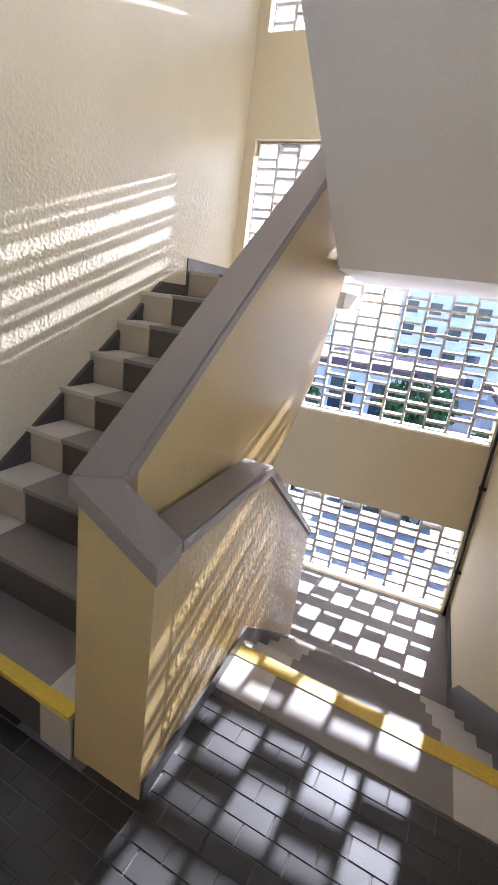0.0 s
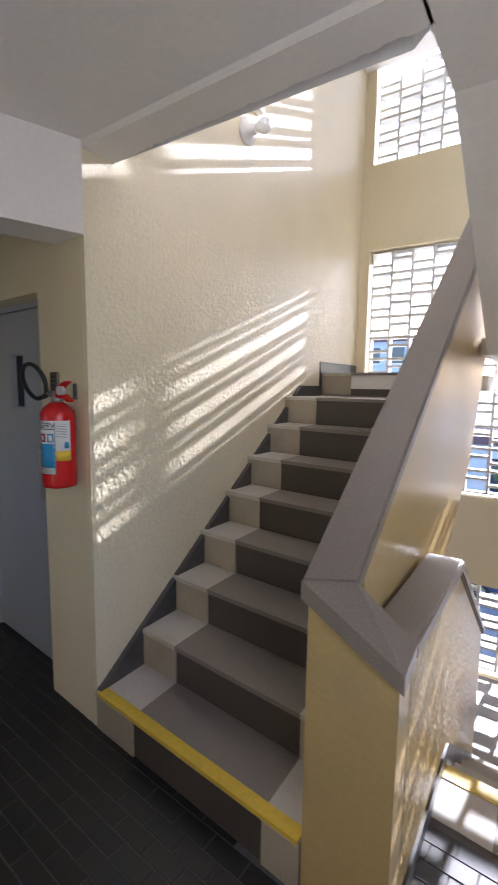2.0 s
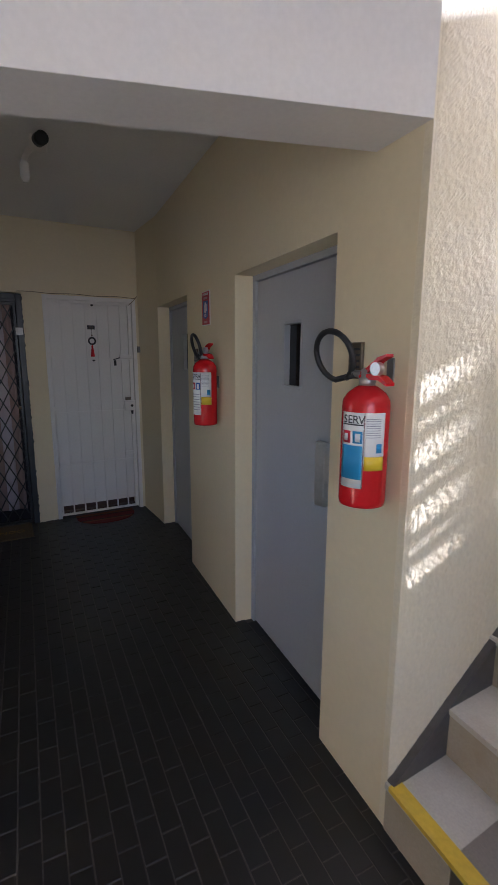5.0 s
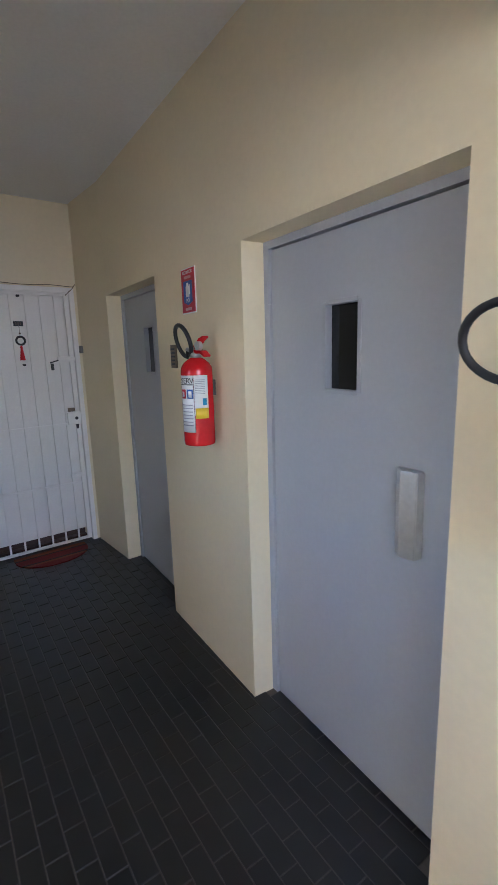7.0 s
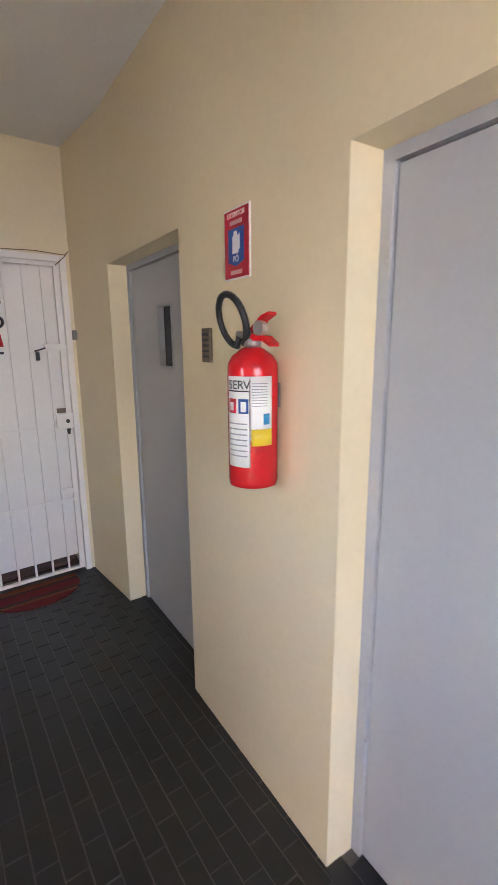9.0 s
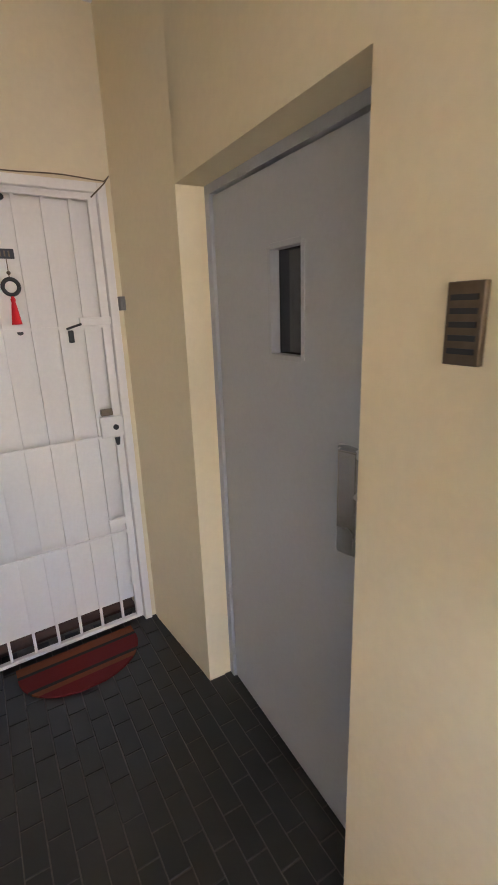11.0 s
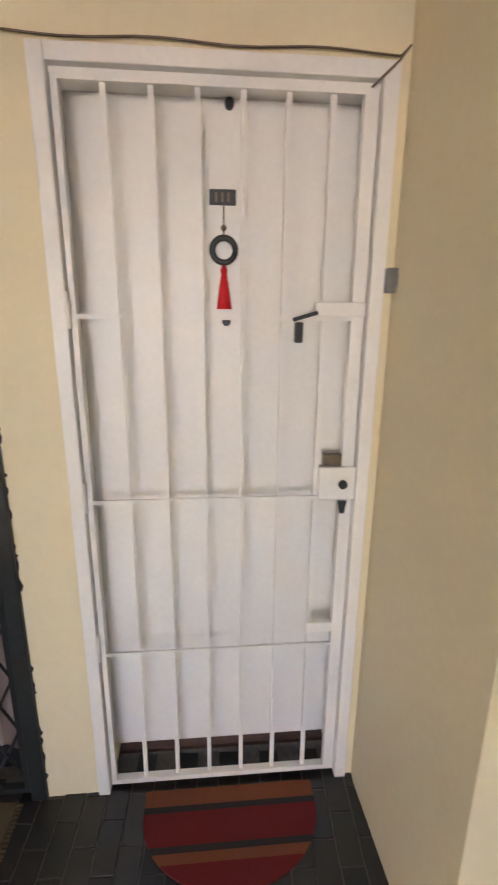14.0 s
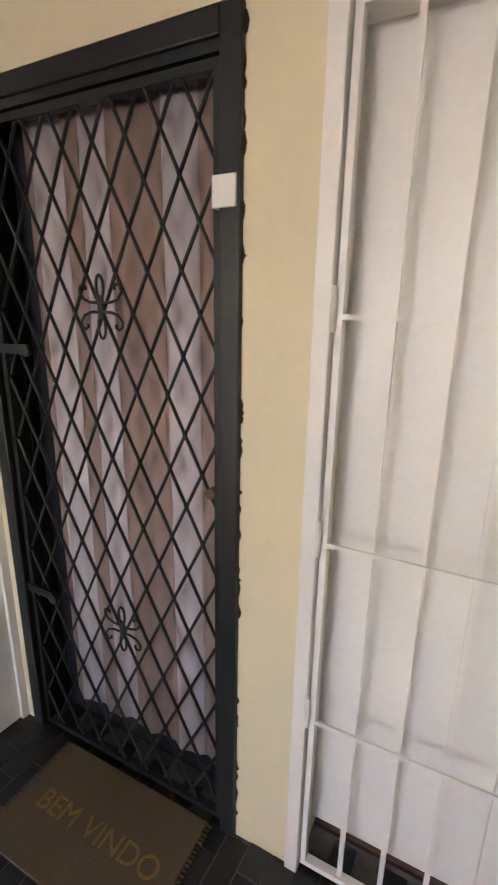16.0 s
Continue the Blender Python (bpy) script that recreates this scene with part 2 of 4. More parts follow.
# ceilings and beams
bm = B()
prism(bm, [(0, 0.0), (X_RIGHT, -0.05), (X_RIGHT, -2.6), (-0.85, -2.6)], 2.56, 2.70)
structure("ceiling_landing", bm, WHITE, "white painted landing ceiling")
bm = B()
chipped = [(1.32 * i / 60, 0.16 - 0.06 * i / 60 - (0.0 if random.random() < 0.6 else random.uniform(0.002, 0.012))) for i in range(61)]
prism(bm, [(1.32, -0.05), (0, 0.0)] + chipped, 2.53, 2.70)
structure("beam_stair", bm, WHITE, "white painted slab edge above the stair, chipped", category="beam")
bm = B()
prism(bm, [(0, 0), (-0.85, -2.6), (-1.07, -2.6), (-0.22, 0.02)], 2.2, 2.85)
structure("beam_corridor", bm, WHITE, "white painted beam across the mouth of the corridor", category="beam")
bm = B()
prism(bm, [(-0.2, 0.1), (-1.07, -2.6), (-4.3, -2.6), (-4.3, 0.7)], 2.77, 2.9)
structure("ceiling_corridor", bm, WHITE, "white painted corridor ceiling")
bm = B()
box(bm, -0.1, X_RIGHT, 0.0, Y_WIN, TOP - 0.02, TOP + 0.1)
structure("ceiling_shaft", bm, WHITE, "white ceiling of the stair shaft")
bm = B()
box(bm, 0, X_RIGHT, 2.1, Y_WIN, 4.41, 4.55)
structure("landing_above", bm, WHITE, "white underside of the landing above", category="landing")

# the next flight up, seen from below
bm = B()
prism(bm, [(0.16, 2.53), (2.15, 4.36), (2.15, 4.6), (0.10, 2.75)], 0.0, 1.25, "x")
structure("flight_above", bm, WHITE, "white underside of the next stair flight", category="stair")

# the return flight overhead: smooth underside, steps on top
bm = B()
pts = [(1.72, 1.79), (0.42, 2.53), (-0.05, 2.53), (-0.05, 2.72), (0.45, 2.72)]
for i in range(4):
    pts += [(0.74 + 0.29 * i, 2.66 - RISE * i), (0.74 + 0.29 * i, 2.66 - RISE * (i + 1))]
pts += [(1.91, 1.795)]
prism(bm, pts, 1.31, X_RIGHT, "x")
prism(bm, [(2.45, 1.83), (1.72, 1.83), (0.42, 2.56), (-0.05, 2.54), (-0.05, 3.5), (0.5, 3.5), (1.93, 2.75), (2.45, 2.75)], 1.315, 1.375, "x")
structure("flight_overhead", bm, WHITE, "smooth white underside of the stair flight overhead", category="stair")

# corridor walls
E1, E2, DOOR_TOP, X_END = (-1.358, -0.414), (-3.185, -2.262), 2.02, -3.74
bm = B()
edges = [X_END - 0.4, E2[0], E2[1], E1[0], E1[1], -0.03]
for i in range(1, 5):
    box(bm, edges[i], edges[i + 1], 0, 0.25, DOOR_TOP if i in (1, 3) else -0.1, 2.85)
prism(bm, [(edges[0], -0.064), (X_END, -0.064), (E2[0], 0), (E2[0], 0.25), (edges[0], 0.25)], -0.1, 2.85)    # the end pier runs out of true
structure("wall_elevator", bm, CREAM, "cream plastered corridor wall with two lift openings", CORRIDOR)
WD, DD, FR_TOP = (-0.937, -0.090), (-2.00, -1.105), 2.14
bm = B()
ys = [-2.6, DD[0], DD[1], WD[0], WD[1], -0.03]
for i in range(5):
    box(bm, X_END - 0.25, X_END, ys[i], ys[i + 1], FR_TOP if i in (1, 3) else -0.1, 2.85)
structure("wall_end", bm, CREAM, "cream end wall of the corridor with two flat doors", END)
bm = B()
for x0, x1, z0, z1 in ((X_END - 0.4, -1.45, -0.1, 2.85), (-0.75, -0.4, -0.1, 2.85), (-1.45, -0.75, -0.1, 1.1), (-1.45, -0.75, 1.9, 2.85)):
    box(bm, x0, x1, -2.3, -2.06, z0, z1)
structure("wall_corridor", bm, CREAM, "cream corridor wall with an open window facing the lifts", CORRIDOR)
bm = B()
box(bm, -1.3, X_RIGHT + 0.2, -2.6, -2.4, -0.1, 2.85)
structure("wall_back", bm, CREAM, "plain cream landing wall")

# ---- stair flights ----
def flight_up():
    flight = thing("stair_flight", Matrix(), "grey terrazzo stair flight with pale edge strips and yellow first nosing", "stair", kind="structure")
    SK = -0.09                                           # the nosings run askew to the wall
    front = [-0.010] + [0.020 + 0.24 * n for n in range(1, 8)] + [2.31]      # the front edge of each tread at the wall
    def edge(n, x, back=0.0):
        return front[n] + (SK * x if n < 8 else 0.0) + back
    for n in range(9):
        z0 = -0.004 if n == 0 else RISE * n - 0.022
        bm = B()
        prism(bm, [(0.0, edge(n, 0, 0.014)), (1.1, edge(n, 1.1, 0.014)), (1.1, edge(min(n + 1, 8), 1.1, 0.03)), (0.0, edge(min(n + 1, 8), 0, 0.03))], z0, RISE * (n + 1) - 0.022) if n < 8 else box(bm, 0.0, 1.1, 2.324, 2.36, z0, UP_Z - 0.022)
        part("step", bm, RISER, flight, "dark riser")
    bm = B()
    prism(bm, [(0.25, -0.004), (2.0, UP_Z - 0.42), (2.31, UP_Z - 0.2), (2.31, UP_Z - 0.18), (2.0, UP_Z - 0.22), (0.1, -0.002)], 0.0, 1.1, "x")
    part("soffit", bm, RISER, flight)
    for n in range(9):
        z = RISE * (n + 1)
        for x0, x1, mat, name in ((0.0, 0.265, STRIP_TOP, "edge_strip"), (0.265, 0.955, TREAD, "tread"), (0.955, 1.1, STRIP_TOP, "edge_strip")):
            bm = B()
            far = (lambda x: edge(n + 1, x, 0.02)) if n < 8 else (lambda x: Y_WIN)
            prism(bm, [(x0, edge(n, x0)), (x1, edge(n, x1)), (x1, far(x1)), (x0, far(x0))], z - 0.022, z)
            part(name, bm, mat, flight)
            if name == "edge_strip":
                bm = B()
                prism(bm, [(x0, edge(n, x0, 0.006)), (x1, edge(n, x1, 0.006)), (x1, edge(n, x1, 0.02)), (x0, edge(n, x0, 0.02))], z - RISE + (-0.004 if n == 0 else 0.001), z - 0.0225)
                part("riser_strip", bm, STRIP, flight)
    bm = B()
    prism(bm, [(0.02, edge(0, 0.02, -0.003)), (1.1, edge(0, 1.1, -0.003)), (1.1, edge(0, 1.1, 0.05)), (0.02, edge(0, 0.02, 0.05))], RISE - 0.014, RISE + 0.003)
    part("nosing", bm, YELLOW, flight, "worn yellow safety stripe")
    return flight


def flight_down():
    flight = thing("stair_flight", Matrix(), "grey terrazzo stair flight going down, with yellow nosing", "stair", kind="structure")
    SK, STEP = -0.095, 0.28
    def edge(n, x, back=0.0):                            # the front edge of tread n
        return 0.70 + STEP * n + SK * (x - 1.38) + back
    x0, x1 = 1.38, X_RIGHT
    for n in range(5):
        near = 0.42 if n == 0 else 0.70 + STEP * (n - 1) - 0.05
        bm = B()
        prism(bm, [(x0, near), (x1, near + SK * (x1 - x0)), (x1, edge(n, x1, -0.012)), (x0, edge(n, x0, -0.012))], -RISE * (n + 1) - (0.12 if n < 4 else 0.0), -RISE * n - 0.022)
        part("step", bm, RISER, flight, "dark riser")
    for n in range(5):
        z = -RISE * n
        near = 0.42 if n == 0 else 0.70 + STEP * (n - 1) - 0.02
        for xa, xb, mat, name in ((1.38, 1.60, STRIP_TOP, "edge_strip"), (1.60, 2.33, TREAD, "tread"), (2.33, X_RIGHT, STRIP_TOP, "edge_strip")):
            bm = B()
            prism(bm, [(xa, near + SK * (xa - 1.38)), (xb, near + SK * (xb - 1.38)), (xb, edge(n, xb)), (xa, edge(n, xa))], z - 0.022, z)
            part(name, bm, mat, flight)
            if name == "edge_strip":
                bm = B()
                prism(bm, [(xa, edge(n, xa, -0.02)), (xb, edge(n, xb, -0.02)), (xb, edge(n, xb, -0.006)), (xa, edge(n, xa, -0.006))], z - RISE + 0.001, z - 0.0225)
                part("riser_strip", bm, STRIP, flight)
    bm = B()
    prism(bm, [(x0 + 0.005, edge(0, x0, -0.075)), (x1, edge(0, x1, -0.075)), (x1, edge(0, x1, 0.003)), (x0 + 0.005, edge(0, x0, 0.003))], -0.012, 0.003)
    part("nosing", bm, YELLOW, flight, "worn yellow safety stripe")
    return flight


flight_up()
flight_down()

# ---- parapets ----
def parapets():
    p = thing("stair_parapet", Matrix(), "cream plastered stair parapet with grey terrazzo coping", "parapet", kind="structure")
    def rail(y):                     # top of the climbing coping
        return 1.05 + 0.733 * (y + 0.10)
    T = 0.055                        # thickness of the coping
    bm = B()
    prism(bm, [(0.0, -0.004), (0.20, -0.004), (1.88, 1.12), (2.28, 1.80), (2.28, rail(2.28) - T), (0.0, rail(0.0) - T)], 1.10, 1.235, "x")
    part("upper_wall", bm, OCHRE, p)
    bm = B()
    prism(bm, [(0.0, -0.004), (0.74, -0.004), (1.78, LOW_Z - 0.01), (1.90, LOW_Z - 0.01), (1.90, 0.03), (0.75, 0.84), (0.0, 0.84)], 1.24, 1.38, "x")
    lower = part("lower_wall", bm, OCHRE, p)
    rough_coat("plaster_coat", 1.38, 1, 0.0, 1.89, LOW_Z, 0.84, lambda y, z: (z < 0.83 - np.maximum(0, y - 0.75) * 0.704) & (z > np.minimum(0.0, -(y - 0.74) * 0.90)), OCHRE, lower, seed=5)
    bm = B()                         # the post at the foot, its top sloping from one coping to the other
    vs = [(1.10, -0.085, -0.004), (1.38, -0.105, -0.004), (1.38, -0.105, 0.815), (1.10, -0.085, 0.99)]
    lo = [bm.verts.new(v) for v in vs]
    hi = [bm.verts.new((v[0], 0.0, v[2])) for v in vs]
    bm.faces.new(lo), bm.faces.new(hi[::-1])
    for i in range(4):
        bm.faces.new((lo[i], hi[i], hi[(i + 1) % 4], lo[(i + 1) % 4]))
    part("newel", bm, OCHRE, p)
    bm = B()                         # climbing coping, its foot cut askew
    ends = [((1.088, -0.112), (1.245, -0.080)), ((1.088, 2.31), (1.245, 2.31))]
    loops = []
    for (xa, ya), (xb, yb) in ends:
        loops.append([bm.verts.new(v) for v in ((xa, ya, rail(ya)), (xb, yb, rail(yb)), (xb, yb, rail(yb) - T), (xa, ya, rail(ya) - T))])
    for i in range(4):
        bm.faces.new((loops[0][i], loops[0][(i + 1) % 4], loops[1][(i + 1) % 4], loops[1][i]))
    bm.faces.new(loops[0]), bm.faces.new(loops[1][::-1])
    bmesh.ops.bevel(bm, geom=[e for e in bm.edges], offset=0.007, segments=2, affect="EDGES")
    part("upper_coping", bm, COPING, p)
    bm = B()                         # the sloping cross piece
    top = [(1.088, -0.113, 1.041), (1.395, -0.122, 0.864), (1.395, 0.0, 0.893), (1.285, 0.06, 0.895), (1.243, -0.079, 1.062)]
    hi = [bm.verts.new(v) for v in top]
    lo = [bm.verts.new((x, y, z - T)) for x, y, z in top]
    for q in ((0, 1, 4), (1, 2, 4), (2, 3, 4)):
        bm.faces.new([hi[i] for i in q]), bm.faces.new([lo[i] for i in q[::-1]])
    for i in range(5):
        bm.faces.new((hi[i], lo[i], lo[(i + 1) % 5], hi[(i + 1) % 5]))
    bmesh.ops.bevel(bm, geom=[e for e in bm.edges if len(e.link_faces) == 2 and e.calc_face_angle() > 0.6], offset=0.007, segments=2, affect="EDGES")
    part("cross_coping", bm, COPING, p)
    bm = B()
    prism(bm, [(0.0, 0.84), (0.75, 0.84), (1.915, 0.02), (1.915, 0.075), (0.765, 0.895), (0.0, 0.895)], 1.25, 1.395, "x")
    bmesh.ops.bevel(bm, geom=list(bm.edges), offset=0.008, segments=2, affect="EDGES")
    part("lower_coping", bm, COPING, p)
    bm = B()
    box(bm, 1.38, 1.392, -0.10, 0.74, -0.004, 0.075)
    prism(bm, [(0.74, 0.0), (0.74, 0.075), (1.81, LOW_Z + 0.20), (1.91, LOW_Z + 0.10), (1.91, LOW_Z), (1.79, LOW_Z)], 1.38, 1.392, "x")
    part("skirting", bm, SKIRT, p, "dark marble skirting")
    return p


parapets()

# ---- skirtings ----
bm = B()
prism(bm, [(0.0, 0.02), (0.0, 0.195), (0.03, 0.215), (1.92, 1.60), (2.28, 1.60), (2.28, 1.45), (0.40, 0.02)], 0.0, 0.030, "x")
prism(bm, [(2.28, 1.5), (2.28, 1.80), (Y_WIN, 1.80), (Y_WIN, 1.5)], 0.0, 0.010, "x")
structure("baseboard_stair", bm, SKIRT, "dark marble skirting climbing the stair wall", category="baseboard")
bm = B()
prism(bm, [(0.60, -0.10), (0.76, 0.09), (1.82, LOW_Z + 0.30), (2.0, LOW_Z + 0.10), (Y_WIN, LOW_Z + 0.10), (Y_WIN, LOW_Z), (1.79, LOW_Z), (0.70, -0.15)], X_RIGHT - 0.010, X_RIGHT, "x")
structure("baseboard_right", bm, SKIRT, "dark marble skirting beside the lower flight", category="baseboard")
bm = B()
rod(bm, (X_RIGHT - 0.035, Y_WIN - 0.04, LOW_Z), (X_RIGHT - 0.035, Y_WIN - 0.04, 1.62), 0.014)
for z in (-0.5, 0.3, 1.1):
    box(bm, X_RIGHT - 0.055, X_RIGHT, Y_WIN - 0.06, Y_WIN - 0.02, z, z + 0.02)
tagged(new("conduit", finish("conduit", bm, IRON, True)), "dark vertical conduit in the corner by the window", "pipe")

# ---- breeze blocks ----
PITCH, BIG, SMALL, DEPTH = 0.1845, 0.126, 0.071, 0.09


def block_mesh(name, h):
    """One hollow block: a rectangular ring, open front to back."""
    bm, w, t = B(), PITCH, 0.011
    for y in (0, DEPTH):
        for i, (x0, z0, x1, z1) in enumerate(((0, 0, w, h), (t, t, w - t, h - t))):
            for x, z in ((x0, z0), (x1, z0), (x1, z1), (x0, z1)):
                bm.verts.new((x, y, z))
    bm.verts.ensure_lookup_table()
    v = bm.verts
    for i in range(4):
        j = (i + 1) % 4
        bm.faces.new((v[i], v[j], v[4 + j], v[4 + i]))
        bm.faces.new((v[8 + i], v[12 + i], v[12 + j], v[8 + j]))
        bm.faces.new((v[4 + i], v[4 + j], v[12 + j], v[12 + i]))
        bm.faces.new((v[i], v[8 + i], v[8 + j], v[j]))
    return finish(name, bm, BLOCK)


def breeze_wall(name, z0, z1, top, label):
    w = thing(name, Matrix(), label, "breeze-block window", kind="structure")
    meshes = {BIG: block_mesh("block", BIG), SMALL: block_mesh("small_block", SMALL)}
    cols = int((W_X1 - W_X0) / PITCH) + 1
    for c in range(cols):
        x, z, i = W_X0 + 0.014 + c * PITCH, top, c
        if x + PITCH > W_X1 + 0.02:
            break
        while True:
            h = BIG if i % 2 == 0 else SMALL
            if z - h < z0 - 0.005:
                break
            ob = new("block", meshes[h])
            ob.matrix_basis = Matrix.Translation((x, Y_WIN + 0.06, z - h))
            ob.parent = w
            z, i = z - h, i + 1
    return w


breeze_wall("window_1", LOW_Z, -0.12, -0.125, "white breeze-block window, sunlit from behind")
breeze_wall("window_2", 0.66, 2.86, 2.85, "white breeze-block window across the half landing")
breeze_wall("window_3", 3.61, 4.41, 4.41, "white breeze-block window near the landing above")

# ---- more materials ----
LABEL_WHITE = material("paper_label", (0.75, 0.75, 0.74), 0.45, vary=0.04)
LABEL_BLUE = material("blue_print", (0.03, 0.25, 0.50), 0.4, vary=0.04)
SIGN_BLUE = material("sign_blue", (0.02, 0.10, 0.38), 0.35, vary=0.04)
SIGN_RED = material("sign_red", (0.50, 0.012, 0.03), 0.35, vary=0.05)
LABEL_YELLOW = material("yellow_print", (0.72, 0.50, 0.02), 0.4, vary=0.04)
PRINT_GREY = material("grey_print", (0.30, 0.30, 0.34), 0.5, vary=0.1)
PRINT_DARK = material("dark_print", (0.03, 0.03, 0.035), 0.5, vary=0.1)
BRASS = material("tarnished_bronze", (0.16, 0.12, 0.08), 0.4, metal=0.6, vary=0.2)
STEEL = material("worn_steel", (0.35, 0.34, 0.33), 0.35, metal=0.8, vary=0.15)
DARK_SILL = material("dark_wood_sill", (0.06, 0.028, 0.018), 0.6, vary=0.2)
MAT_RED = material("red_mat_fibre", (0.16, 0.008, 0.008), 0.95, vary=0.3, grain=300, bump=0.002, bump_scale=300)
MAT_RUST = material("rust_mat_fibre", (0.20, 0.055, 0.018), 0.95, vary=0.3, grain=300, bump=0.002, bump_scale=300)
MAT_DARK = material("dark_mat_fibre", (0.025, 0.022, 0.018), 0.95, vary=0.3, grain=300, bump=0.002, bump_scale=300)
MAT_COIR = material("coir_mat", (0.135, 0.095, 0.05), 0.97, vary=0.25, grain=260, bump=0.003, bump_scale=260)
MAT_GOLD = material("gold_lettering", (0.30, 0.17, 0.04), 0.95, vary=0.25, grain=260)
LILAC = material("lilac_white_cloth", (0.55, 0.48, 0.51), 0.75, vary=0.1, grain=8)
ROSE = material("rose_brown_cloth", (0.33, 0.23, 0.20), 0.75, vary=0.16, grain=8)
RED_THREAD = material("red_thread", (0.62, 0.01, 0.015), 0.8, vary=0.15, grain=200)
BULB = material("opal_bulb", (0.82, 0.82, 0.80), 0.25, vary=0.02)
GALV = material("galvanised_plate", (0.20, 0.19, 0.17), 0.55, metal=0.5, vary=0.15)
NAVY = material("dark_navy_gap", (0.008, 0.008, 0.014), 0.8, vary=0.2)


def glass(name, colour, rough):
    m = bpy.data.materials.new(name)
    m.use_nodes = True
    b = m.node_tree.nodes["Principled BSDF"]
    b.inputs["Base Color"].default_value, b.inputs["Roughness"].default_value = (*colour, 1), rough
    b.inputs["Specular IOR Level"].default_value = 0.6
    return m


DARK_GLASS = glass("dark_lift_glass", (0.006, 0.006, 0.006), 0.06)


def written(text, size, mat, parent, m, name="lettering", depth=0.0006):
    """Raised lettering, its middle at m, in m's xy plane."""
    c = bpy.data.curves.new(name, "FONT")
    c.body, c.size, c.align_x, c.align_y, c.extrude = text, size, "CENTER", "CENTER", depth
    tmp = bpy.data.objects.new(name, c)
    me = bpy.data.meshes.new_from_object(tmp)
    bpy.data.objects.remove(tmp)
    me.materials.append(mat)
    ob = new(name, me)
    ob.parent, ob.matrix_basis = parent, m
    return ob


# ---- lift doors ----
def lift_door(name, x0, x1, shift=0.0, hx=0.266, up=0.0, lift=0.0):
    d = thing(name, CORRIDOR @ pose((x0 + x1) / 2, 0.117, 0), "grey-blue enamelled steel lift door with narrow glazed window", "door", kind="structure")
    w = (x1 - x0) / 2
    bm = B()
    box(bm, -w, -w + 0.035, -0.012, 0.10, 0, DOOR_TOP)
    box(bm, w - 0.035, w, -0.012, 0.10, 0, DOOR_TOP)
    box(bm, -w + 0.035, w - 0.035, -0.012, 0.10, DOOR_TOP - 0.03, DOOR_TOP)
    part("frame", bm, GREY_FRAME, d)
    a, b, z0, z1 = -0.125 + shift, 0.043 + shift, 1.45 + up, 1.755 + up       # the window in the leaf
    l, r, t = -w + 0.039, w - 0.039, DOOR_TOP - 0.036
    bm = B()
    box(bm, l, a, 0.0, 0.04, 0.008, t)
    box(bm, b, r, 0.0, 0.04, 0.008, t)
    box(bm, a, b, 0.0, 0.04, 0.008, z0)
    box(bm, a, b, 0.0, 0.04, z1, t)
    leaf = part("leaf", bm, GREY_DOOR, d)
    bm = B()
    for q in ((a - 0.008, a + 0.008, z0, z1), (b - 0.008, b + 0.008, z0, z1), (a + 0.008, b - 0.008, z1 - 0.008, z1 + 0.008), (a + 0.008, b - 0.008, z0 - 0.008, z0 + 0.008)):
        box(bm, q[0], q[1], -0.003, 0.03, q[2], q[3], 0.0015)
    part("window_frame", bm, GREY_FRAME, leaf, "grey painted window frame")
    bm = B()
    box(bm, a + 0.002, b - 0.002, 0.031, 0.037, z0 + 0.002, z1 - 0.002)
    part("pane", bm, DARK_GLASS, leaf, "dark glass pane")
    bm = B()
    prism(bm, [(hx - 0.048, 0.0), (hx - 0.048, -0.012), (hx - 0.006, -0.046), (hx + 0.044, -0.034), (hx + 0.046, 0.0)], 0.965 + lift, 1.238 + lift)
    bmesh.ops.bevel(bm, geom=list(bm.edges), offset=0.003, segments=2, affect="EDGES")
    part("handle", bm, ALU, leaf, "wedge-shaped aluminium pull handle")
    bm = B()
    for z in (0.35, 1.78):
        rod(bm, (-w + 0.037, -0.014, z), (-w + 0.037, -0.014, z + 0.09), 0.006)
    part("hinge", bm, GREY_FRAME, d)
    return d


lift_door("door_1", *E1)
lift_door("door_2", *E2, 0.060, 0.318, 0.026, 0.045)
bm = B()
box(bm, E2[0] - 0.1, E1[1] + 0.1, 0.26, 0.30, -0.1, 2.3)
structure("wall_lift_shaft", bm, PRINT_DARK, "dark plain lift shaft wall behind the doors", CORRIDOR)


# ---- fire extinguishers ----
def arc_panel(bm, r, a0, a1, z0, z1, t=0.0008, steps=14):
    """A thin label wrapped round an upright cylinder, angles in degrees."""
    rows = []
    for k in range(steps + 1):
        a = radians(a0 + (a1 - a0) * k / steps)
        rows.append([bm.verts.new((q * math.cos(a), q * math.sin(a), z)) for q in (r, r + t) for z in (z0, z1)])
    for p, q in zip(rows, rows[1:]):
        for i, j in ((0, 1), (1, 3), (3, 2), (2, 0)):
            bm.faces.new((p[i], p[j], q[j], q[i]))
    for e in (rows[0], rows[-1]):
        bm.faces.new((e[0], e[1], e[3], e[2]))


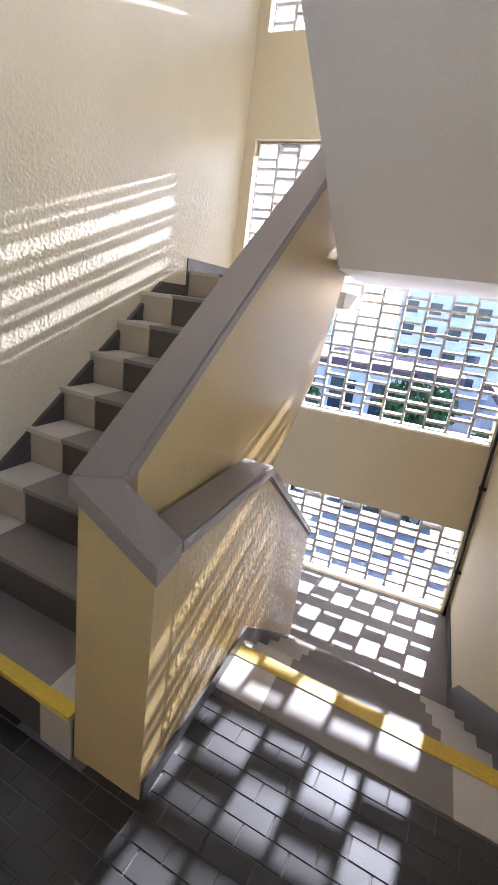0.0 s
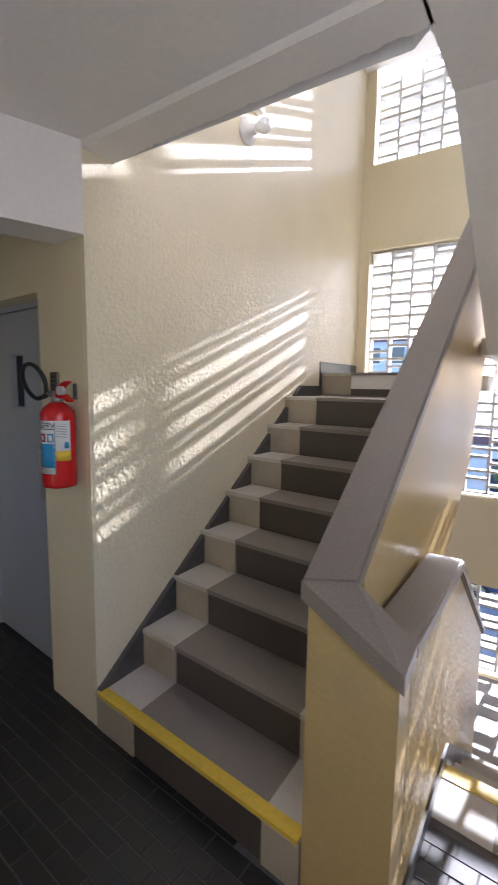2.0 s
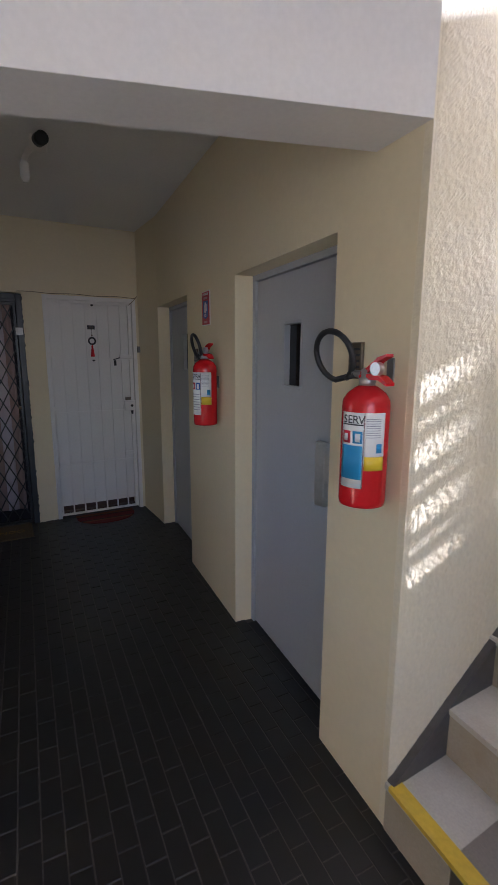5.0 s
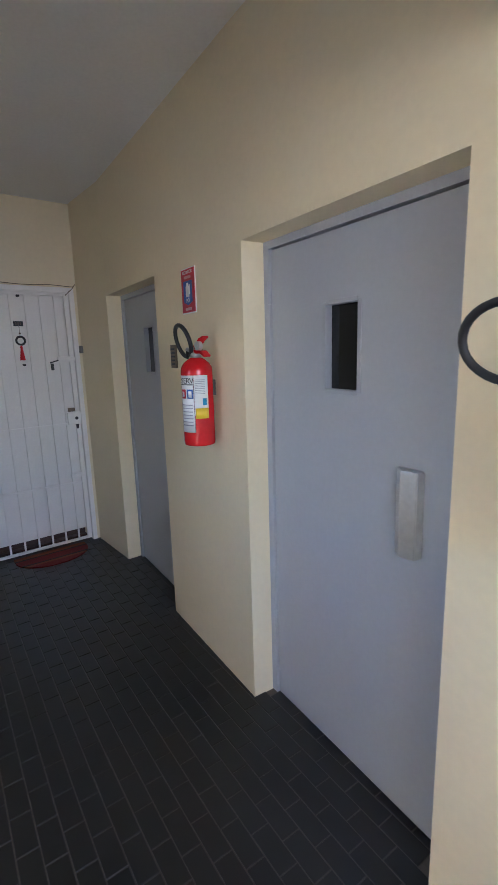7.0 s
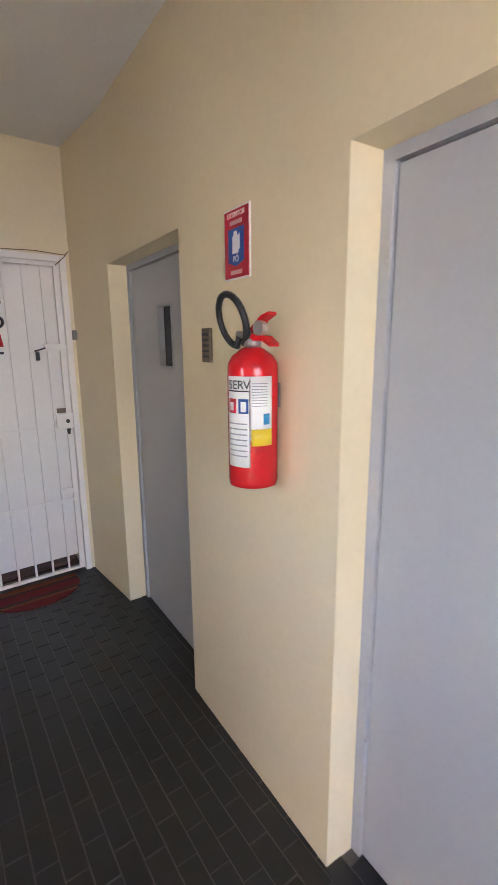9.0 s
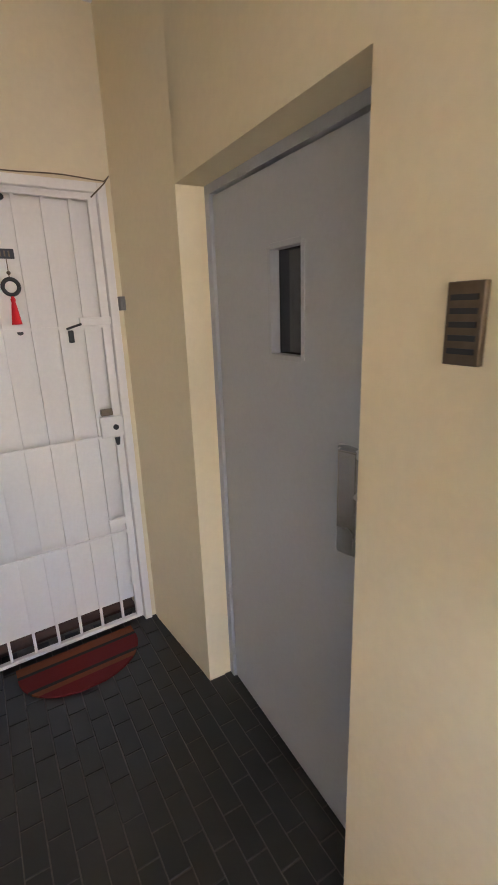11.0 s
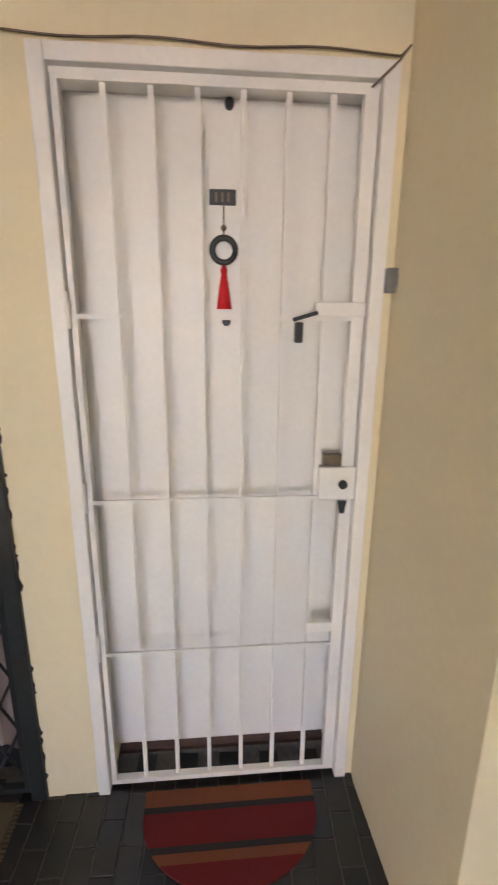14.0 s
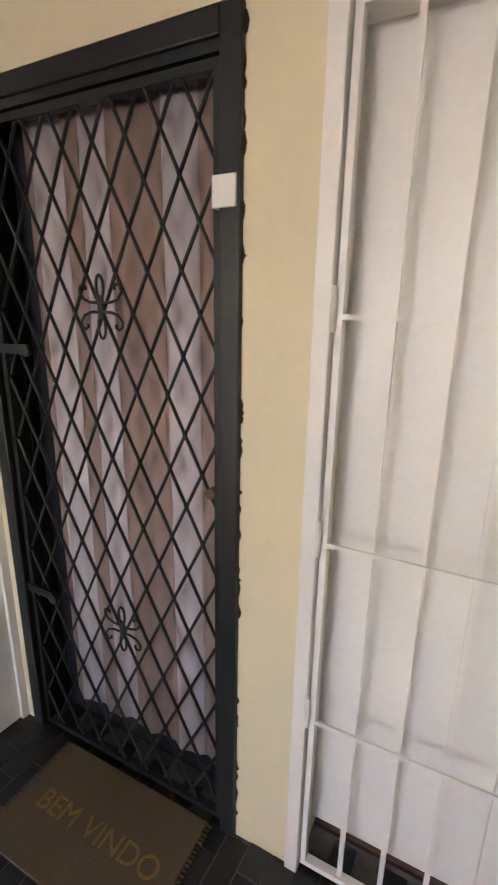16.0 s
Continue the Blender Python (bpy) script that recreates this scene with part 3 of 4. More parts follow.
def extinguisher(x, z, out, body, block, face, hose, hook, label):
    """block: the colour of the large print; face: the angle of the label's middle, in degrees."""
    R = 0.071
    e = thing("fire_extinguisher", CORRIDOR @ pose(x, -out, z), label, "fire extinguisher", "wall fire extinguishers")
    bm = B()
    lathe(bm, [(R * 0.80, 0), (R * 0.97, 0.004), (R, 0.018), (R, body - 0.05), (R * 0.97, body - 0.032), (R * 0.80, body - 0.012), (R * 0.5, body + 0.004), (R * 0.3, body + 0.012)])
    part("cylinder", bm, RED, e, smooth=True)
    bm = B()
    lathe(bm, [(0.024, body + 0.008), (0.026, body + 0.030), (0.020, body + 0.034), (0.019, body + 0.055), (0.012, body + 0.062)], sides=16)
    rod(bm, (-0.005, 0, body + 0.04), (-0.045, -0.02, body + 0.045), 0.011)
    part("valve", bm, STEEL, e, smooth=True)
    turn = Matrix.Rotation(radians(8), 4, "Z")
    bm = B()                                             # the squeeze lever above, the carrying handle below
    prism(bm, [(-0.020, body + 0.050), (0.010, body + 0.062), (0.060, body + 0.092), (0.098, body + 0.101), (0.101, body + 0.094), (0.064, body + 0.080), (0.020, body + 0.048), (-0.018, body + 0.036)], -0.015, 0.015, "y")
    bmesh.ops.transform(bm, matrix=turn @ Matrix.Diagonal((0.8, 1, 1, 1)), verts=bm.verts)
    part("lever", bm, RED, e, "red squeeze lever")
    bm = B()
    prism(bm, [(-0.024, body + 0.040), (0.030, body + 0.046), (0.075, body + 0.040), (0.110, body + 0.020), (0.107, body + 0.012), (0.070, body + 0.027), (0.026, body + 0.028), (-0.022, body + 0.020)], -0.017, 0.017, "y")
    bmesh.ops.transform(bm, matrix=turn @ Matrix.Diagonal((0.8, 1, 1, 1)), verts=bm.verts)
    part("carrying_handle", bm, RED, e, "red carrying handle")
    bm = B()
    rod(bm, (0.055, -0.012, body + 0.060), (0.055, -0.030, body + 0.060), 0.019, 18)
    bmesh.ops.transform(bm, matrix=turn, verts=bm.verts)
    part("gauge", bm, ALU, e, "round pressure gauge")
    bm = B()
    cx, cz, rx, rz = hose
    tube(bm, [(-0.035, -0.02, body + 0.04)] + [(cx + rx * math.cos(radians(a)), -0.035 - 0.02 * math.sin(radians(a)), cz + rz * math.sin(radians(a))) for a in range(-62, 290, 12)][::-1][2:] , 0.0095)
    part("hose", bm, BLACK, e, "black rubber hose bent in a loop", True)
    bm = B()
    a = face
    ztop = body - 0.065
    arc_panel(bm, R + 0.0004, a - 50, a + 11, 0.065, ztop)
    arc_panel(bm, R + 0.0004, a + 11.5, a + 62, 0.065 + (ztop - 0.065) * 0.30, ztop)
    lab = part("paper_label", bm, LABEL_WHITE, e, "white printed label", True)
    def patch(name, mat, a0, a1, z0, z1, lift=0.0014):
        bm = B()
        arc_panel(bm, R + lift, a + a0, a + a1, z0, z1, 0.0004, 8)
        return part(name, bm, mat, lab, smooth=True)
    h = ztop - 0.065
    if block is not None:
        patch("blue_block", block, -48, 8, 0.065 + h * 0.12, 0.065 + h * 0.57)
    else:
        for i in range(7):
            patch("text_line", PRINT_GREY, -45, 4, 0.065 + h * (0.12 + 0.06 * i), 0.065 + h * (0.135 + 0.06 * i))
    patch("title_band", PRINT_DARK, -48, 8, 0.065 + h * 0.835, 0.065 + h * 0.85)
    patch("pictogram", SIGN_RED, -46, -22, 0.065 + h * 0.60, 0.065 + h * 0.76)
    patch("pictogram", LABEL_BLUE if block is not None else SIGN_BLUE, -16, 7, 0.065 + h * 0.60, 0.065 + h * 0.76)
    patch("figure", LABEL_WHITE, -41, -29, 0.065 + h * 0.63, 0.065 + h * 0.72, 0.002)
    patch("figure", LABEL_WHITE, -10, 2, 0.065 + h * 0.62, 0.065 + h * 0.73, 0.002)
    patch("side_rule", PRINT_DARK, 9, 10.5, 0.065, 0.065 + h * 0.97)
    for i in range(9):
        patch("text_line", PRINT_GREY, 15, 50, 0.065 + h * (0.68 + 0.03 * i), 0.065 + h * (0.688 + 0.03 * i))
    patch("green_seal", LABEL_BLUE, 40, 55, 0.065 + h * 0.48, 0.065 + h * 0.60)
    patch("yellow_block", LABEL_YELLOW, 13, 61.5, 0.065 + h * 0.245, 0.065 + h * 0.43)
    for i, ch in enumerate("SERV"):
        ang = radians(a - 38 + 14 * i)
        m = Matrix.Translation(((R + 0.0022) * math.cos(ang), (R + 0.0022) * math.sin(ang), 0.065 + h * 0.905)) @ Matrix.Rotation(ang + math.pi / 2, 4, "Z") @ Matrix.Rotation(math.pi / 2, 4, "X")
        written(ch, 0.034, PRINT_DARK, lab, m, "letter", 0.0003)
    bm = B()
    box(bm, -0.012, 0.018, out - 0.006, out - 0.0, body + hook - 0.03, body + hook + 0.04, 0.002)
    box(bm, -0.010, 0.012, out - 0.08 if hook > 0 else out - 0.02, out - 0.006, body + hook - 0.024, body + hook - 0.018)
    part("bracket", bm, GALV, e, "galvanised wall bracket")
    return e


extinguisher(-0.105, 1.150, 0.085, 0.355, LABEL_BLUE, -50, (-0.128, 0.450, 0.098, 0.076), 0.05, "red fire extinguisher with blue-printed label hung beside the stair")
extinguisher(-1.625, 1.188, 0.085, 0.380, None, -50, (-0.048, 0.462, 0.066, 0.070), -0.13, "red powder fire extinguisher hung on the wall between lift doors")
bm = B()
box(bm, -0.245, -0.200, -0.012, 0.0, 1.16, 1.30, 0.002)
ob = tagged(new("wall_plate", finish("wall_plate", bm, GALV)), "grey metal backing plate on the cream wall", "plate")
ob.matrix_basis = CORRIDOR


def call_plate(x, z, w, h):
    c = thing("call_plate", CORRIDOR @ pose(x, 0, z), "dark bronze lift call plate with ribs on the wall", "call plate", "lift call plates")
    bm = B()
    box(bm, -w / 2, w / 2, -0.012, 0, -h / 2, h / 2, 0.002)
    part("plate", bm, BRASS, c)
    for i in range(5):
        bm = B()
        z1 = -h * 0.36 + i * h * 0.16
        box(bm, -w * 0.36, w * 0.36, -0.015, -0.012, z1, z1 + h * 0.07)
        part("rib", bm, PRINT_DARK, c)


call_plate(-2.04, 1.584, 0.062, 0.12)
call_plate(-0.27, 1.585, 0.07, 0.12)


def sign():
    s = thing("safety_sign", CORRIDOR @ pose(-1.832, 0, 1.89), "red and blue fire extinguisher sign on the cream wall", "sign")
    bm = B()
    box(bm, -0.074, 0.074, -0.004, 0, -0.104, 0.104)
    part("border", bm, LABEL_WHITE, s)
    bm = B()
    box(bm, -0.069, 0.069, -0.006, -0.004, -0.099, 0.099)
    part("board", bm, SIGN_RED, s)
    bm = B()
    prism(bm, [(-0.045, -0.052), (0.0, -0.066), (0.045, -0.052), (0.045, 0.045), (-0.045, 0.045)], -0.0075, -0.006, "y")
    part("panel", bm, SIGN_BLUE, s)
    bm = B()
    box(bm, -0.018, 0.016, -0.009, -0.0075, -0.028, 0.022)
    prism(bm, [(-0.012, 0.022), (0.012, 0.022), (0.006, 0.036), (-0.008, 0.036)], -0.009, -0.0075, "y")
    box(bm, 0.018, 0.024, -0.009, -0.0075, -0.018, 0.026)
    part("pictogram", bm, LABEL_WHITE, s)
    face = Matrix.Translation((0, -0.0078, 0)) @ Matrix.Rotation(math.pi / 2, 4, "X")
    written("PÓ", 0.026, LABEL_WHITE, s, Matrix.Translation((0, 0, -0.045)) @ face)
    written("EXTINTOR", 0.021, LABEL_WHITE, s, Matrix.Translation((0, 0.0012, 0.084)) @ face)
    for z, w in ((0.062, 0.035), (-0.083, 0.032)):
        bm = B()
        box(bm, -w, w, -0.0072, -0.006, z - 0.006, z + 0.006)
        part("text_bar", bm, material("faded_print", (0.62, 0.35, 0.36), 0.5), s)


sign()


# ---- white gate and flat door ----
def white_door():
    d = thing("door_3", END @ pose(X_END, 0, 0), "white flat door behind a white barred steel gate", "door", kind="structure")
    y0, y1, f = WD[0], WD[1], 0.038
    bm = B()
    box(bm, -0.10, 0.014, y0, y0 + f, 0, FR_TOP, 0.003)
    box(bm, -0.10, 0.014, y1 - f, y1, 0, FR_TOP, 0.003)
    box(bm, -0.10, 0.014, y0 + f, y1 - f, FR_TOP - f, FR_TOP, 0.003)
    box(bm, -0.10, -0.012, y0 + f, y1 - f, FR_TOP - f - 0.012, FR_TOP - f)
    part("frame", bm, ENAMEL, d)
    bm = B()
    box(bm, -0.245, -0.10, y0, y0 + f, 0, FR_TOP), box(bm, -0.245, -0.10, y1 - f, y1, 0, FR_TOP)
    part("reveal", bm, CREAM, d)
    a, b = y0 + f + 0.004, y1 - f - 0.004
    bm = B()
    box(bm, -0.140, -0.100, a, b, 0.092, FR_TOP - f)
    leaf = part("leaf", bm, ENAMEL, d, "plain white door leaf")
    bm = B()
    box(bm, -0.24, -0.14, a, b, -0.003, 0.012)
    box(bm, -0.24, -0.20, a, b, 0.012, 0.3)
    part("sill", bm, DARK_SILL, d, "dark brown sill")
    bm = B()                                            # the gate: edge frame
    g = 0.015
    box(bm, -0.030, -0.006, a, a + g, 0.02, FR_TOP - f - 0.014)
    box(bm, -0.030, -0.006, b - g - 0.02, b, 0.02, FR_TOP - f - 0.014)
    box(bm, -0.030, -0.006, a + g, b - g - 0.02, 0.02, 0.038)
    box(bm, -0.030, -0.006, a + g, b - g - 0.02, FR_TOP - f - 0.026, FR_TOP - f - 0.014)
    gate = part("gate", bm, ENAMEL, d, "white steel gate frame")
    for i in range(6):
        y = -0.782 + 0.1085 * i
        bm = B()
        box(bm, -0.026, -0.014, y - 0.0065, y + 0.0065, 0.038, FR_TOP - f - 0.026)
        part("bar", bm, ENAMEL, gate)
    for z in (0.541, 1.051, 1.560):
        bm = B()
        box(bm, -0.012, -0.005, a + g, b - g - 0.02, z - 0.006, z + 0.006)
        part("rail", bm, ENAMEL, gate)
    for z in (0.62, 1.115, 1.62):                        # hinge barrels
        bm = B()
        rod(bm, (0.004, a - 0.004, z - 0.09), (0.004, a - 0.004, z + 0.0), 0.008)
        part("hinge", bm, ENAMEL, gate, smooth=True)
    bm = B()
    lb = b + 0.012
    box(bm, -0.032, 0.004, lb - 0.115, lb - 0.006, 1.046, 1.146, 0.004)
    lock = part("lock_box", bm, ENAMEL, gate)
    bm = B()
    rod(bm, (0.002, lb - 0.044, 1.094), (0.012, lb - 0.044, 1.094), 0.013, 16)
    part("cylinder", bm, IRON, lock)
    bm = B()
    prism(bm, [(lb - 0.057, 1.044), (lb - 0.031, 1.044), (lb - 0.036, 1.006), (lb - 0.050, 1.006)], 0.004, 0.012, "x")
    part("keeper", bm, IRON, lock)
    bm = B()
    box(bm, -0.030, -0.010, lb - 0.10, lb - 0.012, 1.150, 1.180)
    part("recess", bm, BRASS, lock, "brown worn recess")
    bm = B()
    box(bm, -0.020, -0.002, lb - 0.145, lb - 0.008, 1.566, 1.602, 0.003)
    latch = part("latch", bm, ENAMEL, gate)
    bm = B()
    rod(bm, (0.0, lb - 0.205, 1.556), (0.0, lb - 0.14, 1.575), 0.005)
    box(bm, -0.012, 0.006, lb - 0.200, lb - 0.178, 1.497, 1.550, 0.004)
    part("padlock", bm, IRON, latch, "small dark padlock")
    bm = B()
    box(bm, -0.028, -0.008, lb - 0.13, lb - 0.022, 0.583, 0.620, 0.003)
    part("stop", bm, ENAMEL, gate)
    bm = B()
    rod(bm, (-0.100, -0.487, 2.076), (-0.082, -0.487, 2.076), 0.012)
    rod(bm, (-0.100, -0.497, 1.549), (-0.084, -0.497, 1.549), 0.012)
    part("peephole", bm, IRON, leaf)
    bm = B()
    box(bm, -0.100, -0.093, -0.540, -0.470, 1.846, 1.884, 0.002)
    plate = part("number_plate", bm, PRINT_DARK, leaf, "small black number plate")
    for i in range(3):
        bm = B()
        box(bm, -0.093, -0.0918, -0.525 + i * 0.016, -0.519 + i * 0.016, 1.854, 1.876)
        part("digit", bm, BRASS, plate)
    return d


white_door()


def ornament():
    o = thing("door_ornament", END @ pose(X_END - 0.090, -0.503, 1.735), "dark ring ornament with red tassel hung on the white door", "ornament")
    bm = B()
    tube(bm, [(0, 0.031 * math.cos(2 * math.pi * k / 24), 0.031 * math.sin(2 * math.pi * k / 24)) for k in range(25)], 0.0085)
    part("ring", bm, IRON, o, "dark carved ring", True)
    bm = B()
    rod(bm, (0, 0, 0.03), (0, 0, 0.112), 0.0018, 6)
    bmesh.ops.create_uvsphere(bm, u_segments=12, v_segments=8, radius=0.008, matrix=Matrix.Translation((0, 0, 0.055)))
    part("cord", bm, BRASS, o, smooth=True)
    bm = B()
    lathe(bm, [(0.021, -0.152), (0.020, -0.146), (0.012, -0.085), (0.008, -0.062), (0.010, -0.05), (0.004, -0.036)], sides=16)
    part("tassel", bm, RED_THREAD, o, "red thread tassel", True)


ornament()

bm = B()
box(bm, -0.016, 0.024, -0.05, -0.004, 1.626, 1.686, 0.003)
box(bm, 0.024, 0.028, -0.038, -0.016, 1.64, 1.67, 0.001)
ob = tagged(new("doorbell", finish("doorbell", bm, GALV)), "small grey doorbell box beside the white door", "doorbell")
ob.matrix_basis = END @ pose(X_END + 0.016, -0.040, 0)

bm = B()
tube(bm, [(X_END + 0.012, -1.14 + 0.055 * k, FR_TOP + 0.012 + 0.004 * math.sin(k * 0.9)) for k in range(20)] + [(X_END + 0.012, -0.072, FR_TOP + 0.03), (X_END + 0.02, -0.10, FR_TOP - 0.005), (X_END + 0.02, -0.16, FR_TOP - 0.06)], 0.0028, 6)
ob = tagged(new("cable", finish("cable", bm, BRASS, True)), "thin loose cable along the top of the door frame", "cable")
ob.matrix_basis = END


# ---- black lattice gate ----
def lattice_door():
    d = thing("door_4", END @ pose(X_END, 0, 0), "black iron lattice gate over a door hung with striped cloth", "door", kind="structure")
    y0, y1, f = DD[0], DD[1], 0.05
    top = FR_TOP - 0.01
    bm = B()
    box(bm, -0.08, 0.016, y0, y0 + f, 0, top, 0.004)
    box(bm, -0.08, 0.016, y1 - f, y1, 0, top, 0.004)
    box(bm, -0.08, 0.016, y0 + f, y1 - f, top - f, top, 0.004)
    box(bm, -0.05, 0.006, y0 + f, y1 - f, top - f - 0.022, top - f)
    part("frame", bm, IRON, d)
    bm = B()
    box(bm, -0.22, -0.08, y0, y0 + f, 0, top), box(bm, -0.22, -0.08, y1 - f, y1, 0, top), box(bm, -0.22, -0.08, y0 + f, y1 - f, top - f, FR_TOP)
    part("reveal", bm, IRON, d)
    a, b, z0, z1 = y0 + f + 0.006, y1 - f - 0.006, 0.018, top - f - 0.026
    bm = B()
    box(bm, -0.026, -0.002, a, a + 0.018, z0, z1), box(bm, -0.026, -0.002, b - 0.018, b, z0, z1)
    box(bm, -0.026, -0.002, a + 0.018, b - 0.018, z0, z0 + 0.02), box(bm, -0.026, -0.002, a + 0.018, b - 0.018, z1 - 0.02, z1)
    gate = part("gate", bm, IRON, d, "black gate frame")
    a, b, z0, z1 = a + 0.018, b - 0.018, z0 + 0.02, z1 - 0.02
    stepw, steph, node_y, node_z = 0.101, 0.199, -1.273, 1.663
    slope = steph / stepw
    for side in (1, -1):
        for k in range(-24, 24):
            # the bar z = c - side * slope * y, cut at the gate's frame
            c = node_z + side * slope * node_y + k * steph
            ends = sorted(((c - z) * side / slope for z in (z0, z1)))
            ya, yb = max(a, ends[0]), min(b, ends[1])
            if yb - ya < 0.015:
                continue
            bm = B()
            x = -0.010 if side > 0 else -0.016
            rod(bm, (x, ya, c - side * slope * ya), (x, yb, c - side * slope * yb), 0.0050, 6)
            part("lattice_bar", bm, IRON, gate)
    bm = B()                                               # the crimp where two bars cross
    bmesh.ops.create_uvsphere(bm, u_segments=6, v_segments=4, radius=0.0085)
    crimp = finish("crimp", bm, IRON)
    for u in range(-16, 8):
        for v in range(-20, 8):
            y, z = node_y + u * stepw / 2, node_z + v * steph + (u % 2) * steph / 2
            if a + 0.01 < y < b - 0.01 and z0 + 0.02 < z < z1 - 0.02:
                ob = new("crimp", crimp)
                ob.parent, ob.matrix_basis = gate, Matrix.Translation((-0.012, y, z))
    for z in (1.573, 0.592):                                # wrought scrolls
        cy = -1.522
        bm = B()
        for sy in (1, -1):
            for sz in (1, -1):
                tube(bm, [(-0.002, cy + sy * u, z + sz * v) for u, v in ((0.010, 0.012), (0.034, 0.012), (0.058, 0.020), (0.071, 0.036), (0.069, 0.050), (0.058, 0.057), (0.049, 0.051), (0.050, 0.043))], 0.004, 6)
        for sz in (1, -1):
            tube(bm, [(-0.002, cy + 0.012 * math.sin(t), z + sz * (0.050 - 0.030 * math.cos(t))) for t in np.linspace(0, 6.28, 17)], 0.004, 6)
        box(bm, -0.006, 0.002, cy - 0.010, cy + 0.010, z - 0.03, z + 0.03, 0.003)
        part("scroll", bm, IRON, gate, smooth=True)
    for z in (1.45, 0.62):
        bm = B()
        box(bm, -0.004, 0.008, a - 0.02, a + 0.12, z - 0.014, z + 0.014)
        rod(bm, (0.008, a + 0.115, z), (0.02, a + 0.115, z), 0.018, 12)
        part("bolt", bm, IRON, gate)
    bm = B()
    box(bm, -0.02, 0.021, y1 - f - 0.015, y1 - 0.008, 1.775, 1.838, 0.003)
    part("latch_box", bm, ENAMEL, d, "pale painted latch box")
    for k in range(34):                                  # ragged paint along the frame's edge
        z = random.uniform(0.05, top - 0.05)
        bm = B()
        w, h = random.uniform(0.003, 0.010), random.uniform(0.012, 0.05)
        prism(bm, [(y1 - 0.001, z), (y1 + w * 0.6, z + h * 0.2), (y1 + w, z + h * 0.6), (y1 + w * 0.3, z + h), (y1 - 0.001, z + h)], 0.0, 0.0012, "x")
        part("paint_smear", bm, IRON, d)
    # striped cloth hung behind, in soft folds
    a, b = y0 + f, y1 - f
    hems = (-1.845, -1.800, -1.704, -1.626, -1.540, -1.360, -1.268, -1.200)
    for k, (ya, yb) in enumerate(zip(hems, hems[1:])):
        bm = B()
        m = 12
        front = [(-0.074 + 0.009 * math.sin(y * 41) + 0.004 * math.sin(y * 97 + 1), y) for y in (ya + (yb - ya) * i / m for i in range(m + 1))]
        prism(bm, front + [(px - 0.003, py) for px, py in front[::-1]], 0.135, top - f - 0.01)
        part("cloth_stripe", bm, ROSE if k % 2 == 0 else LILAC, d, smooth=True)
    bm = B()
    box(bm, -0.16, -0.12, a, b, 0, top - f)
    part("leaf", bm, NAVY, d, "dark door leaf")
    bm = B()
    rod(bm, (-0.06, b - 0.035, 1.12), (0.006, b - 0.035, 1.12), 0.014, 16)
    part("knob", bm, BRASS, d, smooth=True)
    return d


lattice_door()


# ---- mats ----
def half_round_mat():
    w = 0.28
    m = thing("doormat", END @ pose(X_END + 0.020, -0.497, 0.0), "half-round doormat with red and rust stripes at the white door", "doormat")
    bands = ((0.0, 0.055, MAT_RUST), (0.055, 0.075, MAT_DARK), (0.075, 0.175, MAT_RED), (0.175, 0.195, MAT_DARK), (0.195, 0.225, MAT_RUST), (0.225, 0.30, MAT_RED))
    def half(x):
        return w * math.sqrt(max(0.0, 1 - (max(0, x - 0.08) / 0.225) ** 2)) if x > 0.08 else w
    for x0, x1, mat in bands:
        bm = B()
        xs = [x0 + (x1 - x0) * i / 5 for i in range(6)]
        pts = [(x, half(x)) for x in xs] + [(x, -half(x)) for x in xs[::-1]]
        prism(bm, pts, 0.0, 0.009)
        bmesh.ops.remove_doubles(bm, verts=bm.verts, dist=0.0005)
        part("stripe", bm, mat, m)
    return m


half_round_mat()


def coir_mat():
    m = thing("doormat", END @ pose(X_END + 0.198, -1.495, 0.0, 0, 0, 0), "brown coir doormat with faded gold lettering at the lattice gate", "doormat")
    bm = B()
    box(bm, -0.18, 0.18, -0.30, 0.30, 0, 0.012, 0.003)
    part("mat_body", bm, MAT_COIR, m)
    for sy in (-1, 1):
        bm = B()
        for i in range(26):
            x = -0.175 + i * 0.0136
            box(bm, x, x + 0.007, min(sy * 0.30, sy * 0.316), max(sy * 0.30, sy * 0.316), 0.001, 0.008)
        part("fringe", bm, MAT_COIR, m)
    for word, y in (("BEM", -0.150), ("VINDO", 0.105)):
        written(word, 0.09, MAT_GOLD, m, Matrix.Translation((0.01, y, 0.0128)) @ Matrix.Rotation(math.pi / 2, 4, "Z"), depth=0.0008)


coir_mat()

# ---- lamps ----
def wall_lamp():
    l = thing("wall_lamp", pose(0, 1.16, 3.09, 0, 90, 0), "white round wall lamp with bare opal bulb", "lamp")
    bm = B()
    lathe(bm, [(0.076, 0.0), (0.078, 0.010), (0.066, 0.022), (0.036, 0.030), (0.030, 0.070), (0.026, 0.074)], sides=32)
    part("base", bm, ENAMEL, l, smooth=True)
    bm = B()
    lathe(bm, [(0.018, 0.070), (0.024, 0.085), (0.040, 0.115), (0.042, 0.135), (0.034, 0.158), (0.014, 0.172)], sides=24)
    part("bulb", bm, BULB, l, "unlit opal bulb", True)


wall_lamp()
bm = B()
box(bm, 0, 0.045, 1.235, 1.30, 3.235, 3.30, 0.006)
rod(bm, (0.012, 1.268, 3.30), (0.012, 1.268, 3.50), 0.008)
tagged(new("junction_box", finish("junction_box", bm, ENAMEL)), "small white junction box on the stair wall", "junction box")


